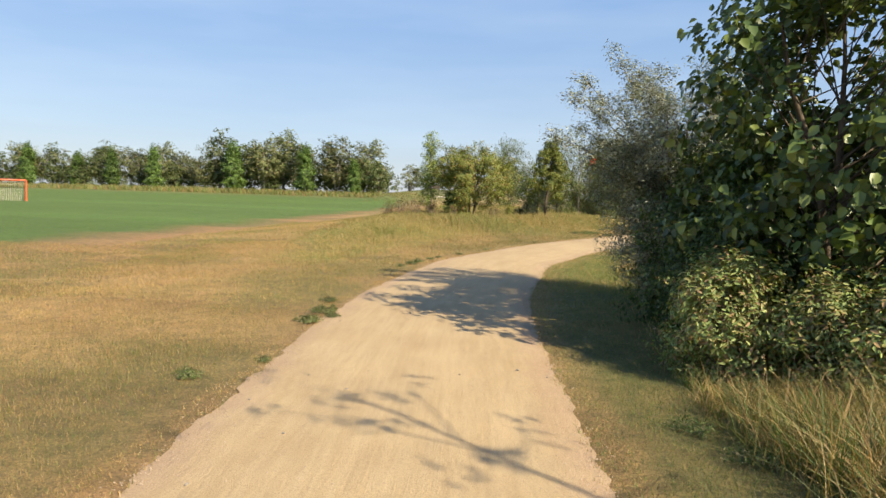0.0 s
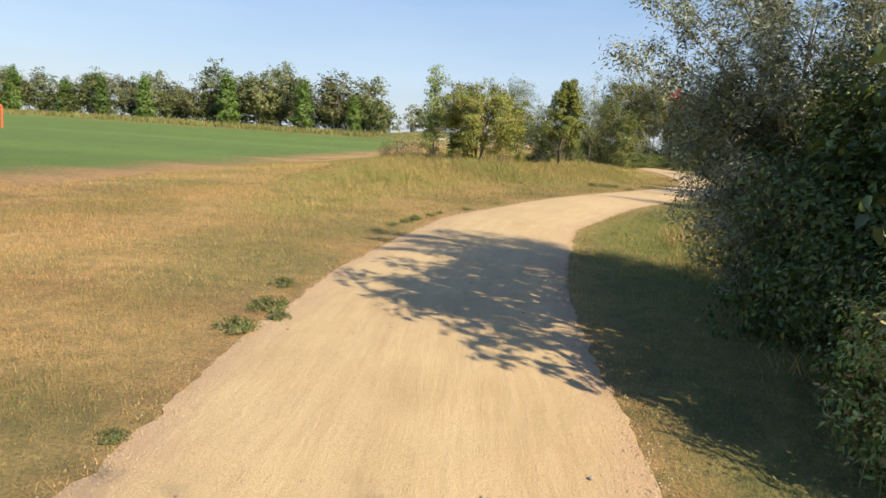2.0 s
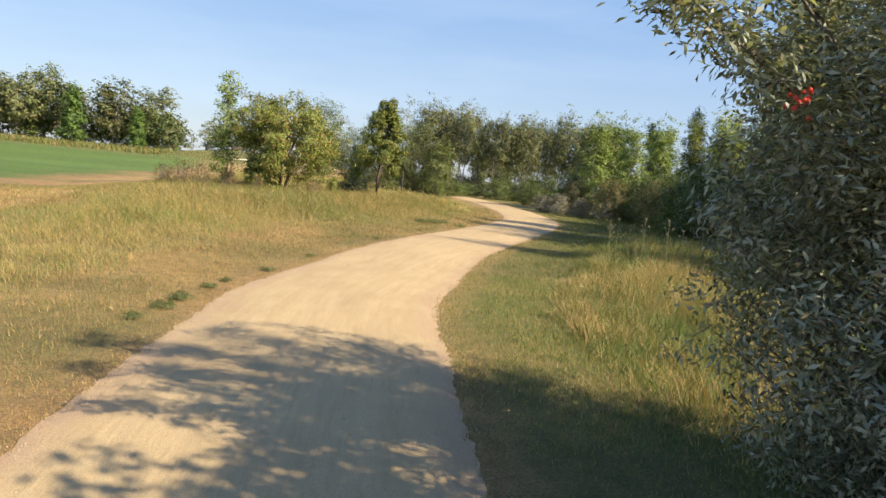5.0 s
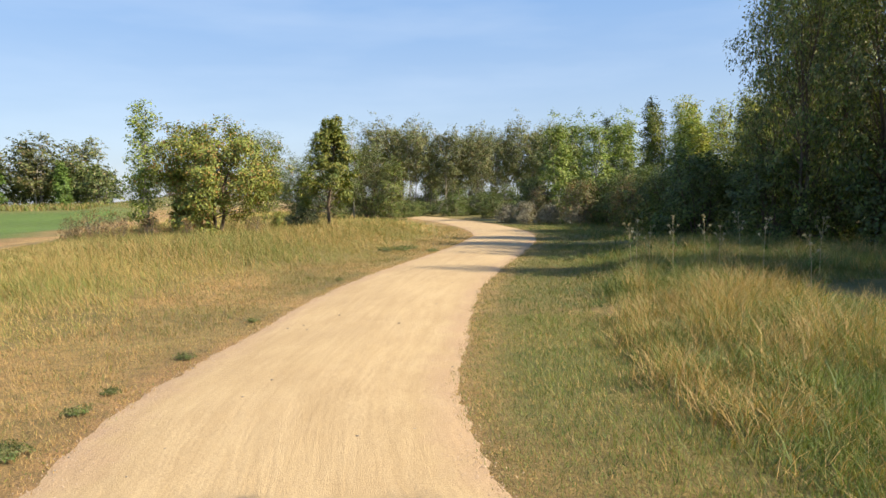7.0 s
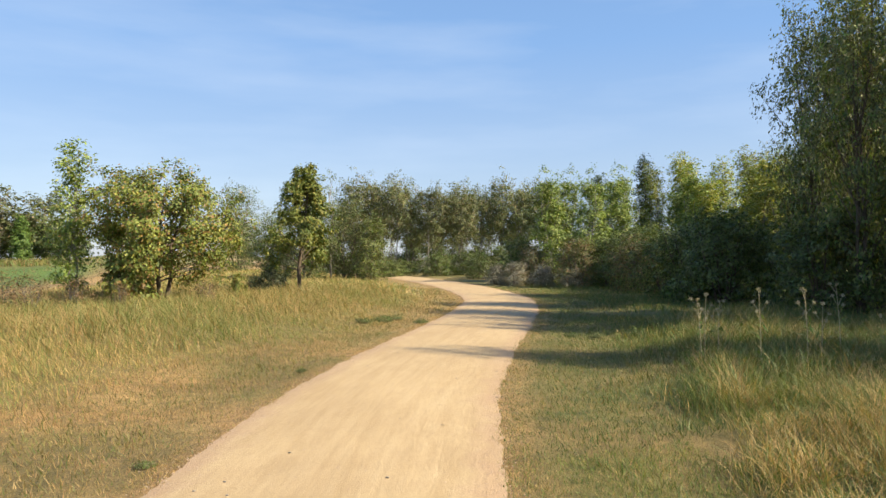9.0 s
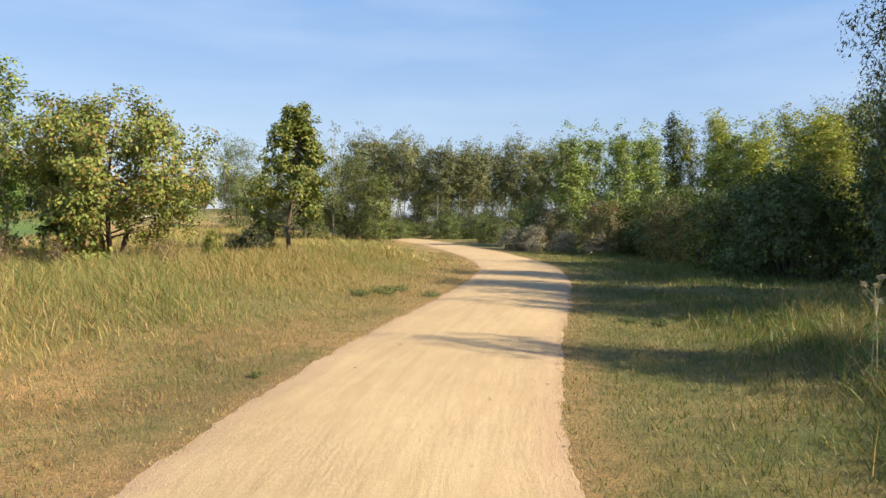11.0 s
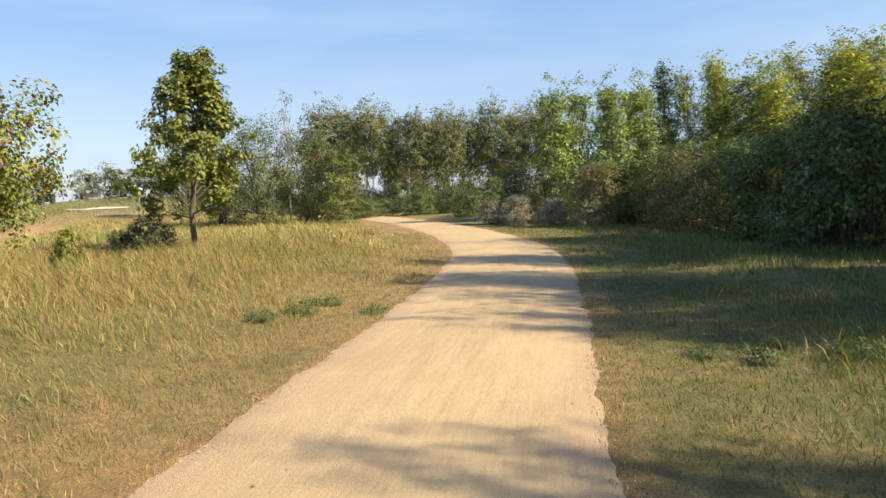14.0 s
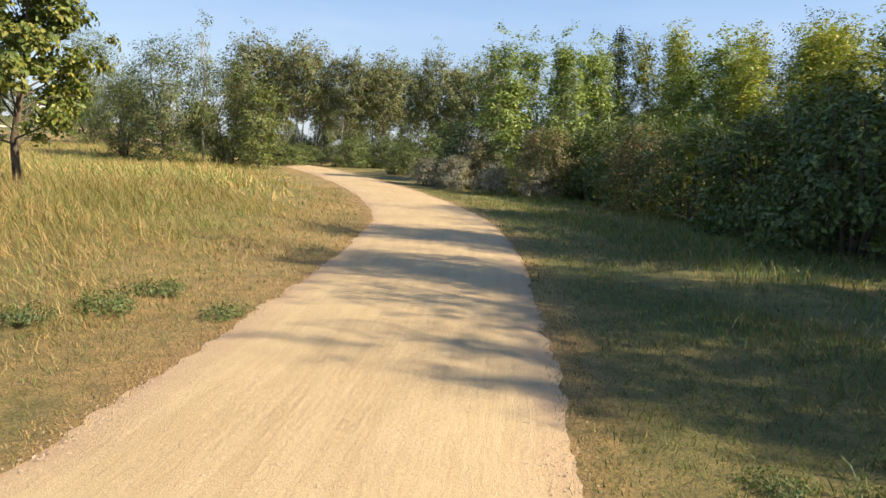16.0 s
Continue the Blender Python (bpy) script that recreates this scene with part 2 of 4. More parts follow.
def leaves(name, at, size, aspect, palette, mat, rng, droop=0.35, broad=False, outward=None):
    """One mesh of leaf blades, each folded a little along its midrib."""
    n = len(at)
    d = rng.normal(size=(n, 3))
    d[:, 2] -= droop
    if outward is not None:
        # blades turn their faces to the open side of their clump
        nn = unit(outward + rng.normal(0, 0.45, (n, 3)))
        d = unit(d - (d * nn).sum(1, keepdims=True) * nn)
        s = np.cross(d, nn)
    else:
        d = unit(d)
        up = rng.normal(size=(n, 3)) * 0.8
        up[:, 2] += 0.7
        s = unit(np.cross(d, up))
        nn = np.cross(s, d)
    L = size * rng.uniform(0.6, 1.3, (n, 1))
    W = L * aspect * 0.5
    if broad:
        rows = [at, at + d * L * 0.25 + s * W * 0.9 + nn * W * 0.25, at + d * L * 0.62 + s * W * 0.75 + nn * W * 0.18,
                at + d * L - nn * L * 0.08, at + d * L * 0.62 - s * W * 0.75 + nn * W * 0.18, at + d * L * 0.25 - s * W * 0.9 + nn * W * 0.25]
        k = 6
    elif size >= 0.1:
        rows = [at - s * W * 0.7, at + d * L * 0.9 - nn * L * 0.06, at + s * W * 1.1 + d * L * 0.25]
        k = 3
    else:
        rows = [at, at + d * L * 0.45 + s * W + nn * W * 0.3, at + d * L - nn * L * 0.06, at + d * L * 0.45 - s * W + nn * W * 0.3]
        k = 4
    verts = np.stack(rows, 1).reshape(-1, 3)
    pal = np.array(palette)
    c = pal[rng.integers(0, len(pal), n)] * rng.uniform(0.7, 1.3, (n, 1)) * 1.3
    if k == 6:
        base = np.arange(n)[:, None] * 6
        faces = np.concatenate([base + np.array([[0, 1, 2, 3]]), base + np.array([[0, 3, 4, 5]])], 1)
    else:
        faces = np.arange(n * k)
    return mesh_of(name, verts, faces, 3 if k == 3 else 4, mat, np.repeat(c, k, 0))


PROFILES = {
    "round": lambda u: math.sqrt(max(0.05, 1 - (2 * u - 0.9) ** 2 / 1.25)),
    "cone": lambda u: 1.02 - 0.86 * u if u > 0.12 else 0.6 + 2.6 * u,
    "column": lambda u: 0.55 + 0.9 * u - 1.25 * u * u,
    "top": lambda u: 0.35 + 1.5 * u - 1.2 * u * u,
    "bush": lambda u: math.sqrt(max(0.06, 1 - u ** 2.2)),
}


def plant(name, seed, h, base, radius, profile, limbs, twigs, per, leaf, aspect, palette, mat=None, bark=None, trunk=0.08,
          stems=1, clump=0.3, droop=0.35, broad=False, lean=(0, 0), bare=0.0, sprays=()):
    """A tree or shrub at the origin: an Empty with a woody part and a crown of single leaves."""
    rng = np.random.default_rng(seed)
    prof = PROFILES[profile]
    root = new(name)
    store = ([], [])
    centres, outs = [], []
    tops = []
    for k in range(stems):
        a = rng.uniform(0, 6.283)
        off = (0.35 * radius if stems > 1 else 0.0) * rng.uniform(0.4, 1.2)
        top = Vector((lean[0] + off * math.cos(a) * 1.5, lean[1] + off * math.sin(a) * 1.5, h * rng.uniform(0.8, 0.97) if stems > 1 else h * 0.97))
        foot = Vector((0.25 * off * math.cos(a), 0.25 * off * math.sin(a), -0.12))
        wig = [Vector(rng.normal(0, 0.02 * h, 3)) for _ in range(4)]
        pts = [foot.lerp(top, f) + (wig[i] if 0 < i < 4 else Vector()) for i, f in enumerate((0, 0.25, 0.5, 0.75, 1.0))]
        r0 = trunk * (1.0 if stems == 1 else 0.6)
        tube(store, pts, [r0 * 1.15, r0 * 0.85, r0 * 0.62, r0 * 0.38, r0 * 0.1], 8)
        tops.append(pts)
        centres.append(np.array(pts[4]) - (0, 0, min(0.3, 0.05 * h)))
        outs.append((0, 0, 1))
    for i in range(limbs):
        u = (i + rng.uniform(0, 1)) / limbs
        u = min(0.98, u ** 0.9)
        pts = tops[rng.integers(0, stems)]
        f = min(0.93, max(0.04, (base + (u * 0.85 - 0.12) * (h - base)) / h))
        g = f * 4
        j = min(3, int(g))
        start = pts[j].lerp(pts[j + 1], g - j)
        a = i * 2.4 + rng.normal(0, 0.4)
        r = radius * prof(u) * rng.uniform(0.6, 1.1)
        z = base + u * (h - base) + rng.normal(0, 0.04 * h)
        tip = Vector((lean[0] * u + r * math.cos(a), lean[1] * u + r * math.sin(a), max(0.1 * h * u + 0.06, z)))
        mid = start.lerp(tip, 0.55) + Vector((0, 0, 0.06 * h * rng.uniform(-0.3, 1)))
        r1 = max(0.004, trunk * (0.3 - 0.2 * u) * (0.7 if stems > 1 else 1))
        tube(store, [start, mid, tip], [r1, r1 * 0.6, r1 * 0.2], 5)
        if rng.uniform() < bare:
            continue
        for _ in range(twigs):
            t = rng.uniform(0.3, 1.05) ** 0.7
            q = (start.lerp(mid, t * 2) if t < 0.5 else mid.lerp(tip, t * 2 - 1))
            w = q + Vector(np.clip(rng.normal(0, 0.8, 3), -1.1, 1.1) * clump)
            if rng.uniform() < 0.4:
                tube(store, [q, q.lerp(w, 0.5) + Vector((0, 0, 0.02)), w], [r1 * 0.3, r1 * 0.2, r1 * 0.1], 3)
            centres.append(np.array(w))
            o = np.array(w - Vector((lean[0] * u, lean[1] * u, base + 0.4 * (h - base))))
            outs.append(o / (np.linalg.norm(o) + 1e-6))
    for tip in sprays:
        pts = tops[0]
        start, tip = pts[1].lerp(pts[2], 0.6), Vector(tip)
        mid = start.lerp(tip, 0.5) + Vector((0, 0, 0.05 * h))
        tube(store, [start, mid, tip], [trunk * 0.22, trunk * 0.13, trunk * 0.04], 5)
        for i in range(4 * twigs):
            t = rng.uniform(0.25, 1.0)
            q = (start.lerp(mid, t * 2) if t < 0.5 else mid.lerp(tip, t * 2 - 1))
            centres.append(np.array(q + Vector(rng.normal(0, 0.3 * clump, 3))))
            outs.append((0, 0, 0.6))
    part("trunk", mesh_of(name + "_wood", [tuple(v) for v in store[0]], store[1], 4, bark or MAT_BARK, smooth=True), root)
    cs, os_ = np.array(centres), np.array(outs)
    if leaf >= 0.1 and not broad:
        leaf, per = leaf * 1.02, per * 1.3
    k = np.repeat(np.arange(len(cs)), max(1, int(per * 1.7)))
    away = np.clip(rng.normal(0, 0.42, (len(k), 3)), -0.8, 0.8) * (1, 1, 0.8)
    at = cs[k] + away * clump
    at[:, 2] = np.maximum(at[:, 2], 0.04)
    crown = leaves(name + "_leaves", at, leaf, aspect, palette, mat or MAT_LEAF, rng, droop, broad, 0.75 * os_[k] + 1.0 * away + np.array((0, 0, 0.45)))
    part("crown", crown, root)
    return root


# ---------------------------------------------------------------- the plan: path line, land
CENTRE = [(0.1, -40), (0.0, -14), (0.0, -2), (-0.02, 3), (-0.08, 6), (-0.1, 8.5), (0.1, 10.6), (0.48, 13.2), (0.85, 15.2), (1.65, 17.3), (3.08, 20.8),
          (4.95, 24.4), (7.3, 28.4), (10.0, 33.5), (11.75, 38), (13.5, 46), (14.8, 57), (15.0, 68), (12.0, 80), (2.0, 96)]
HALF = 1.29


def smooth_line(ctrl, step=0.1):
    out = []
    c = [Vector(p) for p in ctrl]
    c = [c[0] * 2 - c[1]] + c + [c[-1] * 2 - c[-2]]
    for a, b, d, e in zip(c, c[1:], c[2:], c[3:]):
        n = max(2, int((d - b).length / step))
        for i in range(n):
            t = i / n
            out.append(0.5 * (2 * b + (d - a) * t + (2 * a - 5 * b + 4 * d - e) * t * t + (3 * b - a - 3 * d + e) * t ** 3))
    return np.array(out)


LINE = smooth_line(CENTRE)
TANGENT = unit(np.gradient(LINE, axis=0))
COARSE, COARSE_T = LINE[::5], TANGENT[::5]


def aside(xy):
    """How far right (+) or left (-) of the path's middle each point lies."""
    out = np.empty(len(xy))
    for i in range(0, len(xy), 20000):
        q = xy[i:i + 20000]
        d2 = ((q[:, None, :] - COARSE[None]) ** 2).sum(2)
        j = d2.argmin(1)
        v = q - COARSE[j]
        along = (v * COARSE_T[j]).sum(1)
        cross = v[:, 0] * COARSE_T[j, 1] - v[:, 1] * COARSE_T[j, 0]
        far = np.sqrt(d2[np.arange(len(q)), j])
        out[i:i + 20000] = np.where(np.abs(along) < 0.5, cross, np.sign(cross) * far)
    return out


def ss(a, b, x):
    t = np.clip((x - a) / (b - a), 0, 1)
    return t * t * (3 - 2 * t)


LAT = np.random.default_rng(3).uniform(-1, 1, (64, 64))


def wave(xy, size):
    """Smooth value noise on the plan, -1 to 1."""
    p = xy / size
    i = np.floor(p).astype(int)
    f = p - i
    f = f * f * (3 - 2 * f)
    g = lambda a, b: LAT[(i[:, 0] + a) % 64, (i[:, 1] + b) % 64]
    return (g(0, 0) * (1 - f[:, 0]) + g(1, 0) * f[:, 0]) * (1 - f[:, 1]) + (g(0, 1) * (1 - f[:, 0]) + g(1, 1) * f[:, 0]) * f[:, 1]


def land(xy, s=None):
    """Height of the ground."""
    s = aside(xy) if s is None else s
    x, y = xy[:, 0], xy[:, 1]
    off = np.abs(s)
    h = 0.035 * wave(xy, 1.7) * ss(1.6, 3, off) + 0.02 * wave(xy + 31, 0.5) * ss(1.5, 2.4, off)
    h -= 0.05 * (1 - ss(0.85, 1.2, off))
    bank = ss(1.8, 6.0, -s) * ss(13, 27, y) * (1 - ss(38, 52, y)) * ss(-9, -3.5, x)
    h += 0.5 * bank
    h += 0.16 * ss(2.4, 4.5, s) * (1 - ss(26, 34, y)) * ss(13, 16, y)
    h += 1.3 * ss(60, 100, y) * (1 - ss(-14, -8, x)) * ss(-140, -40, x)
    h += 2.6 * ss(58, 125, y) * ss(-16, -8, x) * (1 - ss(4, 14, x))
    return h


def z_at(x, y):
    return float(land(np.array([[x, y]], float))[0])


def turf(xy, s):
    """Base colour of the turf, with the wood's shade painted in."""
    x, y = xy[:, 0], xy[:, 1]
    n1, n2 = wave(xy + 5, 2.3), wave(xy + 17, 0.8)
    straw, olive = np.array((0.41, 0.262, 0.115)), np.array((0.175, 0.16, 0.056))
    red, green = np.array((0.36, 0.21, 0.105)), np.array((0.105, 0.135, 0.035))
    field, tall = np.array((0.10, 0.17, 0.034)), np.array((0.20, 0.165, 0.062))
    c = np.tile(straw, (len(xy), 1))

    def to(col, k):
        nonlocal c
        c = c + (col - c) * np.clip(k, 0, 1)[:, None]

    to(olive, 0.55 * ss(-0.1, 0.7, n1 + 0.4 * n2))
    lanes = wave(xy * np.array([0.45, 1.3]) + 90, 0.9) + 0.5 * wave(xy + 33, 0.35)
    to(np.array((0.50, 0.335, 0.155)), 0.75 * ss(0.1, 0.8, lanes))
    to(np.array((0.21, 0.135, 0.06)), 0.6 * ss(0.25, 0.9, -lanes))
    to(olive, 0.55 * (1 - ss(2.2, 3.4, -s)) * (s < 0) * (0.6 + 0.4 * n2))
    to(red, 0.75 * ss(-7.5, -9.5, x + 1.2 * n1) * (s < 0))
    to(tall, 0.75 * is_tall_left(xy, s))
    edge = -11.5 + 0.05 * y + 0.8 * n1
    to(olive, 0.7 * (1 - ss(-1.2, 1.5, x - edge)))
    to(field * np.array((1.0, 0.97, 0.9)), ss(0.0, 2.5, edge - x) * (1 - ss(84, 88, y)))
    bands = wave(np.column_stack([x * 0.05, y]) + 11, 3.5)
    to(field * 1.35, 0.5 * ss(0.0, 0.6, bands) * ss(0.5, 3.0, edge - x) * (1 - ss(84, 88, y)))
    to(np.array((0.17, 0.17, 0.06)), ss(85, 90, y) * (s < 0))
    to(green, ss(1.2, 1.9, s) * (0.72 + 0.28 * n2))
    to(straw * 0.9, 0.55 * ss(1.2, 1.5, s) * ss(0.1, 0.7, n1 + 0.5 * n2))
    # ground painted darker green beneath the tall verge grass, so it looks denser
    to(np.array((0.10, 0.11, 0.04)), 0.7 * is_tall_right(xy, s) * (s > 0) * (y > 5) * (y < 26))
    to(red, np.where(s < 0, 0.6, 0.3) * (1 - ss(1.30, 1.58, np.abs(s) + 0.15 * n2)))
    # shade under the wood, put into the ground colour as near-black
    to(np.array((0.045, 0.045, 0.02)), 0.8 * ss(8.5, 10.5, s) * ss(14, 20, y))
    return c


def is_tall_left(xy, s):
    """How much the unmown grass on the bank stands at a point, 0 to 1."""
    x, y = xy[:, 0], xy[:, 1]
    n = wave(xy + 9, 1.4)
    return ss(2.9, 3.9, -s + 0.35 * n + 0.75 * ss(22, 27, y)) * ss(-5.2, -3.7, x + 0.6 * n) * ss(11.5, 14.0, y + 0.35 * x + 0.6 * n) * (1 - ss(74, 80, y))


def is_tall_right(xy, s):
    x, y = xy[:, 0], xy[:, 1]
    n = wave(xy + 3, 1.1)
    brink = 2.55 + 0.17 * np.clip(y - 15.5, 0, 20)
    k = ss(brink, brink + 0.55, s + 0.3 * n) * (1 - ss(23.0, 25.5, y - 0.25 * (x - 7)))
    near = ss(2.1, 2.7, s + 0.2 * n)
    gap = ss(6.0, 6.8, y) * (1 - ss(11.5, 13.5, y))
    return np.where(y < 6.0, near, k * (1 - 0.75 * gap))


def build_ground():
    def axis(lo, hi, step, far):
        a = list(np.arange(lo, hi + step, step))
        d = step
        left, right = [a[0]], [a[-1]]
        while left[-1] > -far:
            d *= 1.22
            left.append(left[-1] - d)
            right.append(right[-1] + d)
        return np.array(left[:0:-1] + a + right[1:])
    xs, ys = axis(-14, 22, 0.22, 1500), axis(-4, 46, 0.22, 1500)
    X, Y = np.meshgrid(xs, ys)
    xy = np.stack([X.ravel(), Y.ravel()], 1)
    s = aside(xy)
    z = land(xy, s)
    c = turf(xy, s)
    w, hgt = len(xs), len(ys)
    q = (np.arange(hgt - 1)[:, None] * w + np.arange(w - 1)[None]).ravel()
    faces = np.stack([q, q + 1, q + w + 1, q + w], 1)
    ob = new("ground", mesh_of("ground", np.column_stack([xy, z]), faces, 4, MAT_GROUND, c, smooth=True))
    tagged(ob, "dry straw-coloured and green turf sloping gently beside a path", "ground", kind="structure")


def build_path():
    rng = np.random.default_rng(11)
    m = LINE[(LINE[:, 1] > -30)]
    T = TANGENT[(LINE[:, 1] > -30)]
    normal = np.column_stack([T[:, 1], -T[:, 0]])
    cols = 19
    u = np.linspace(-1, 1, cols)
    left = HALF + 0.03 * wave(m + 40, 0.7) + 0.015 * rng.normal(size=len(m))
    right = HALF + 0.03 * wave(m + 80, 0.6) + 0.015 * rng.normal(size=len(m))
    reach = np.where(u[None] < 0, -left[:, None] * -u[None], right[:, None] * u[None])
    P = m[:, None, :] + normal[:, None, :] * reach[..., None]
    xy = P.reshape(-1, 2)
    uu = np.broadcast_to(u[None], reach.shape)
    z = 0.012 + 0.028 * (1 - uu ** 2) - 0.008 * (np.abs(uu) > 0.99) + 0.006 * wave(xy, 0.35).reshape(uu.shape) + 0.008 * wave(xy + 4, 1.3).reshape(uu.shape)
    n = len(m)
    q = (np.arange(n - 1)[:, None] * cols + np.arange(cols - 1)[None]).ravel()
    faces = np.stack([q, q + 1, q + cols + 1, q + cols], 1)
    far = ss(58, 125, xy[:, 1]) * 2.6 * ss(-16, -8, xy[:, 0]) * (1 - ss(4, 14, xy[:, 0]))
    me = mesh_of("path", np.column_stack([xy, z.ravel() + far]), faces, 4, MAT_PATH, smooth=True)
    layer = me.uv_layers.new(name="along")
    step = np.concatenate([[0], np.cumsum(np.linalg.norm(np.diff(m, axis=0), axis=1))])
    uvv = np.column_stack([uu.ravel(), np.repeat(step, cols)])
    layer.data.foreach_set("uv", uvv[faces.ravel()].astype(np.float32).ravel())
    tagged(new("path", me), "pale crushed-stone footpath with faint wheel scrapes", "path", kind="structure")


build_ground()
build_path()


# ---------------------------------------------------------------- grass
def scatter(rng, x0, x1, y0, y1, density):
    n = int((x1 - x0) * (y1 - y0) * density)
    return np.column_stack([rng.uniform(x0, x1, n), rng.uniform(y0, y1, n)])


def blades(name, xy, height, width, lean, colour, label, rng, bent=False, wind=(-0.25, 0.1)):
    """Grass: one tapered, leaning blade a point, joined in one mesh."""
    n = len(xy)
    z = land(xy)
    base = np.column_stack([xy, z - 0.01])
    a = rng.uniform(0, 6.283, n)
    side = np.column_stack([np.cos(a), np.sin(a), np.zeros(n)]) * (width * rng.uniform(0.6, 1.3, n))[:, None]
    b = rng.uniform(0, 6.283, n)
    tilt = lean * rng.uniform(0.2, 1.4, n)
    out = np.column_stack([np.cos(b) * tilt + wind[0] * lean, np.sin(b) * tilt + wind[1] * lean, np.ones(n)])
    H = (height * rng.uniform(0.55, 1.2, n))[:, None]
    c = colour * rng.uniform(0.65, 1.2, (n, 1))
    if bent:
        mid = base + unit(out) * H * 0.6
        out2 = out * (1.8, 1.8, 0.7)
        tip = mid + unit(out2) * H * 0.5
        v = np.stack([base - side, base + side, mid + side * 0.7, mid - side * 0.7, tip + side * 0.12, tip - side * 0.12], 1).reshape(-1, 3)
        k = np.arange(n)[:, None] * 6
        f = np.concatenate([k + np.array([[0, 1, 2, 3]]), k + np.array([[3, 2, 4, 5]])], 1)
        me = mesh_of(name, v, f, 4, MAT_GRASS, np.repeat(c, 6, 0))
    else:
        tip = base + unit(out) * H
        v = np.stack([base - side, base + side, tip], 1).reshape(-1, 3)
        me = mesh_of(name, v, np.arange(n * 3), 3, MAT_GRASS, np.repeat(c, 3, 0))
    return tagged(new(name, me), label, "grass", kind="stuff")


def shades(rng, n, cols, weights):
    w = np.array(weights, float)
    w = w / w.sum(-1, keepdims=True)
    r = rng.uniform(0, 1, n)
    k = (r[:, None] > np.cumsum(np.broadcast_to(w, (n, len(cols))), 1)).sum(1).clip(0, len(cols) - 1)
    return np.array(cols)[k]


STRAW, TAN, OLIVE, GREEN, DEEP = (0.53, 0.37, 0.165), (0.43, 0.265, 0.12), (0.27, 0.235, 0.078), (0.18, 0.235, 0.06), (0.10, 0.16, 0.045)


def build_grass():
    rng = np.random.default_rng(21)
    # short turf on both verges, thinning with distance
    for x0, x1, y0, y1, dens, hh, ww in ((-4.6, 3.2, 1.2, 8.0, 3800, 0.042, 0.0022), (-5.5, 4.5, 8.0, 10.5, 2000, 0.045, 0.0026), (-7.0, -4.6, 1.2, 9.0, 1500, 0.045, 0.003), (-7, 1, 10.5, 18, 1500, 0.05, 0.0032), (1, 5, 10.5, 18, 2800, 0.06, 0.0028),
                                         (-5, 11, 18, 30, 750, 0.07, 0.0045), (-12, -5.5, 3, 16, 700, 0.055, 0.005), (-9, -3.5, 16, 32, 420, 0.06, 0.007), (3, 16, 30, 46, 260, 0.08, 0.008)):
        xy = scatter(rng, x0, x1, y0, y1, dens)
        s = aside(xy)
        n2 = wave(xy + 40, 0.7) * 0.05 + wave(xy, 0.2) * 0.05
        keep = (np.abs(s) > HALF - 0.05 + n2) & (is_tall_left(xy, s) < 0.6) & (s < 8.5)
        keep &= rng.uniform(0, 1, len(xy)) < 0.25 + 0.75 * ss(1.22, np.where(s > 0, 1.45, 1.75), np.abs(s))
        xy, s = xy[keep], s[keep]
        n = len(xy)
        patch = wave(xy + 5, 2.3) + 0.5 * wave(xy + 17, 0.8)
        right = (s > 0)[:, None]
        lush = ss(-0.3, 0.7, patch)[:, None]
        near = (1 - ss(1.9, 3.4, -s))[:, None] * (~right)
        far = ss(15, 20, xy[:, 1])[:, None]
        lush = np.clip(lush + 0.6 * far, 0, 1.5)
        w_left = np.concatenate([0.62 - 0.40 * lush, 0.38 - 0.1 * lush, 0.14 + 0.35 * lush + 0.12 * near, 0.06 + 0.12 * lush + 0.1 * near, 0 * lush], 1)
        w_right = np.concatenate([0.17 - 0.11 * lush, 0.15 - 0.1 * lush, 0.34 + 0 * lush, 0.34 + 0.2 * lush, 0.26 + 0.2 * lush], 1)
        w_right = w_right + (1 - ss(5, 8, xy[:, 1]))[:, None] * np.array([[0, 0, 0, 0.5, 0.5]])
        w = np.where(right, w_right, w_left)
        h = hh * (0.7 + 0.5 * ss(1.4, 2.2, np.abs(s))) * np.where(s > 3, 1.5, 1.0) * (1 + 0.5 * np.clip(wave(xy + 50, 0.4), 0, 1))
        blades("mown_grass", xy, h, np.full(n, ww), 0.9, shades(rng, n, (STRAW, TAN, OLIVE, GREEN, DEEP), w),
               "short mown grass, straw-coloured with green patches", rng)
    # tufts that overhang both edges of the path
    rows = np.nonzero((LINE[:, 1] > 1.0) & (LINE[:, 1] < 36))[0]
    pick = rng.choice(rows, 62000)
    u = rng.uniform(1.2, 1.52, len(pick)) * rng.choice([-1.0, 1.0], len(pick))
    xy = LINE[pick] + np.column_stack([TANGENT[pick, 1], -TANGENT[pick, 0]]) * u[:, None] + rng.uniform(-0.05, 0.05, (len(pick), 1)) * TANGENT[pick]
    s = aside(xy)
    k = np.abs(s)
    keep = (k > HALF - 0.07 + 0.05 * wave(xy, 0.2)) & (k < HALF + 0.22) & (rng.uniform(0, 1, len(xy)) < 0.35 + 0.6 * ss(-0.2, 0.4, wave(xy + 70, 0.3)))
    xy, s = xy[keep], s[keep]
    n = len(xy)
    w = np.where((s > 0)[:, None], np.array([[0.16, 0.2, 0.34, 0.3]]), np.array([[0.36, 0.34, 0.24, 0.06]]))
    blades("edge_grass", xy, np.full(n, 0.045), np.full(n, 0.0035), 1.1, shades(rng, n, (STRAW, TAN, OLIVE, GREEN), w),
           "ragged short grass along the path's edges", rng)
    # loose grit along the edges and thinly over the path
    k = 9000
    pick = rng.choice(rows[LINE[rows, 1] < 27], k)
    side = rng.choice([-1.0, 1.0], k)
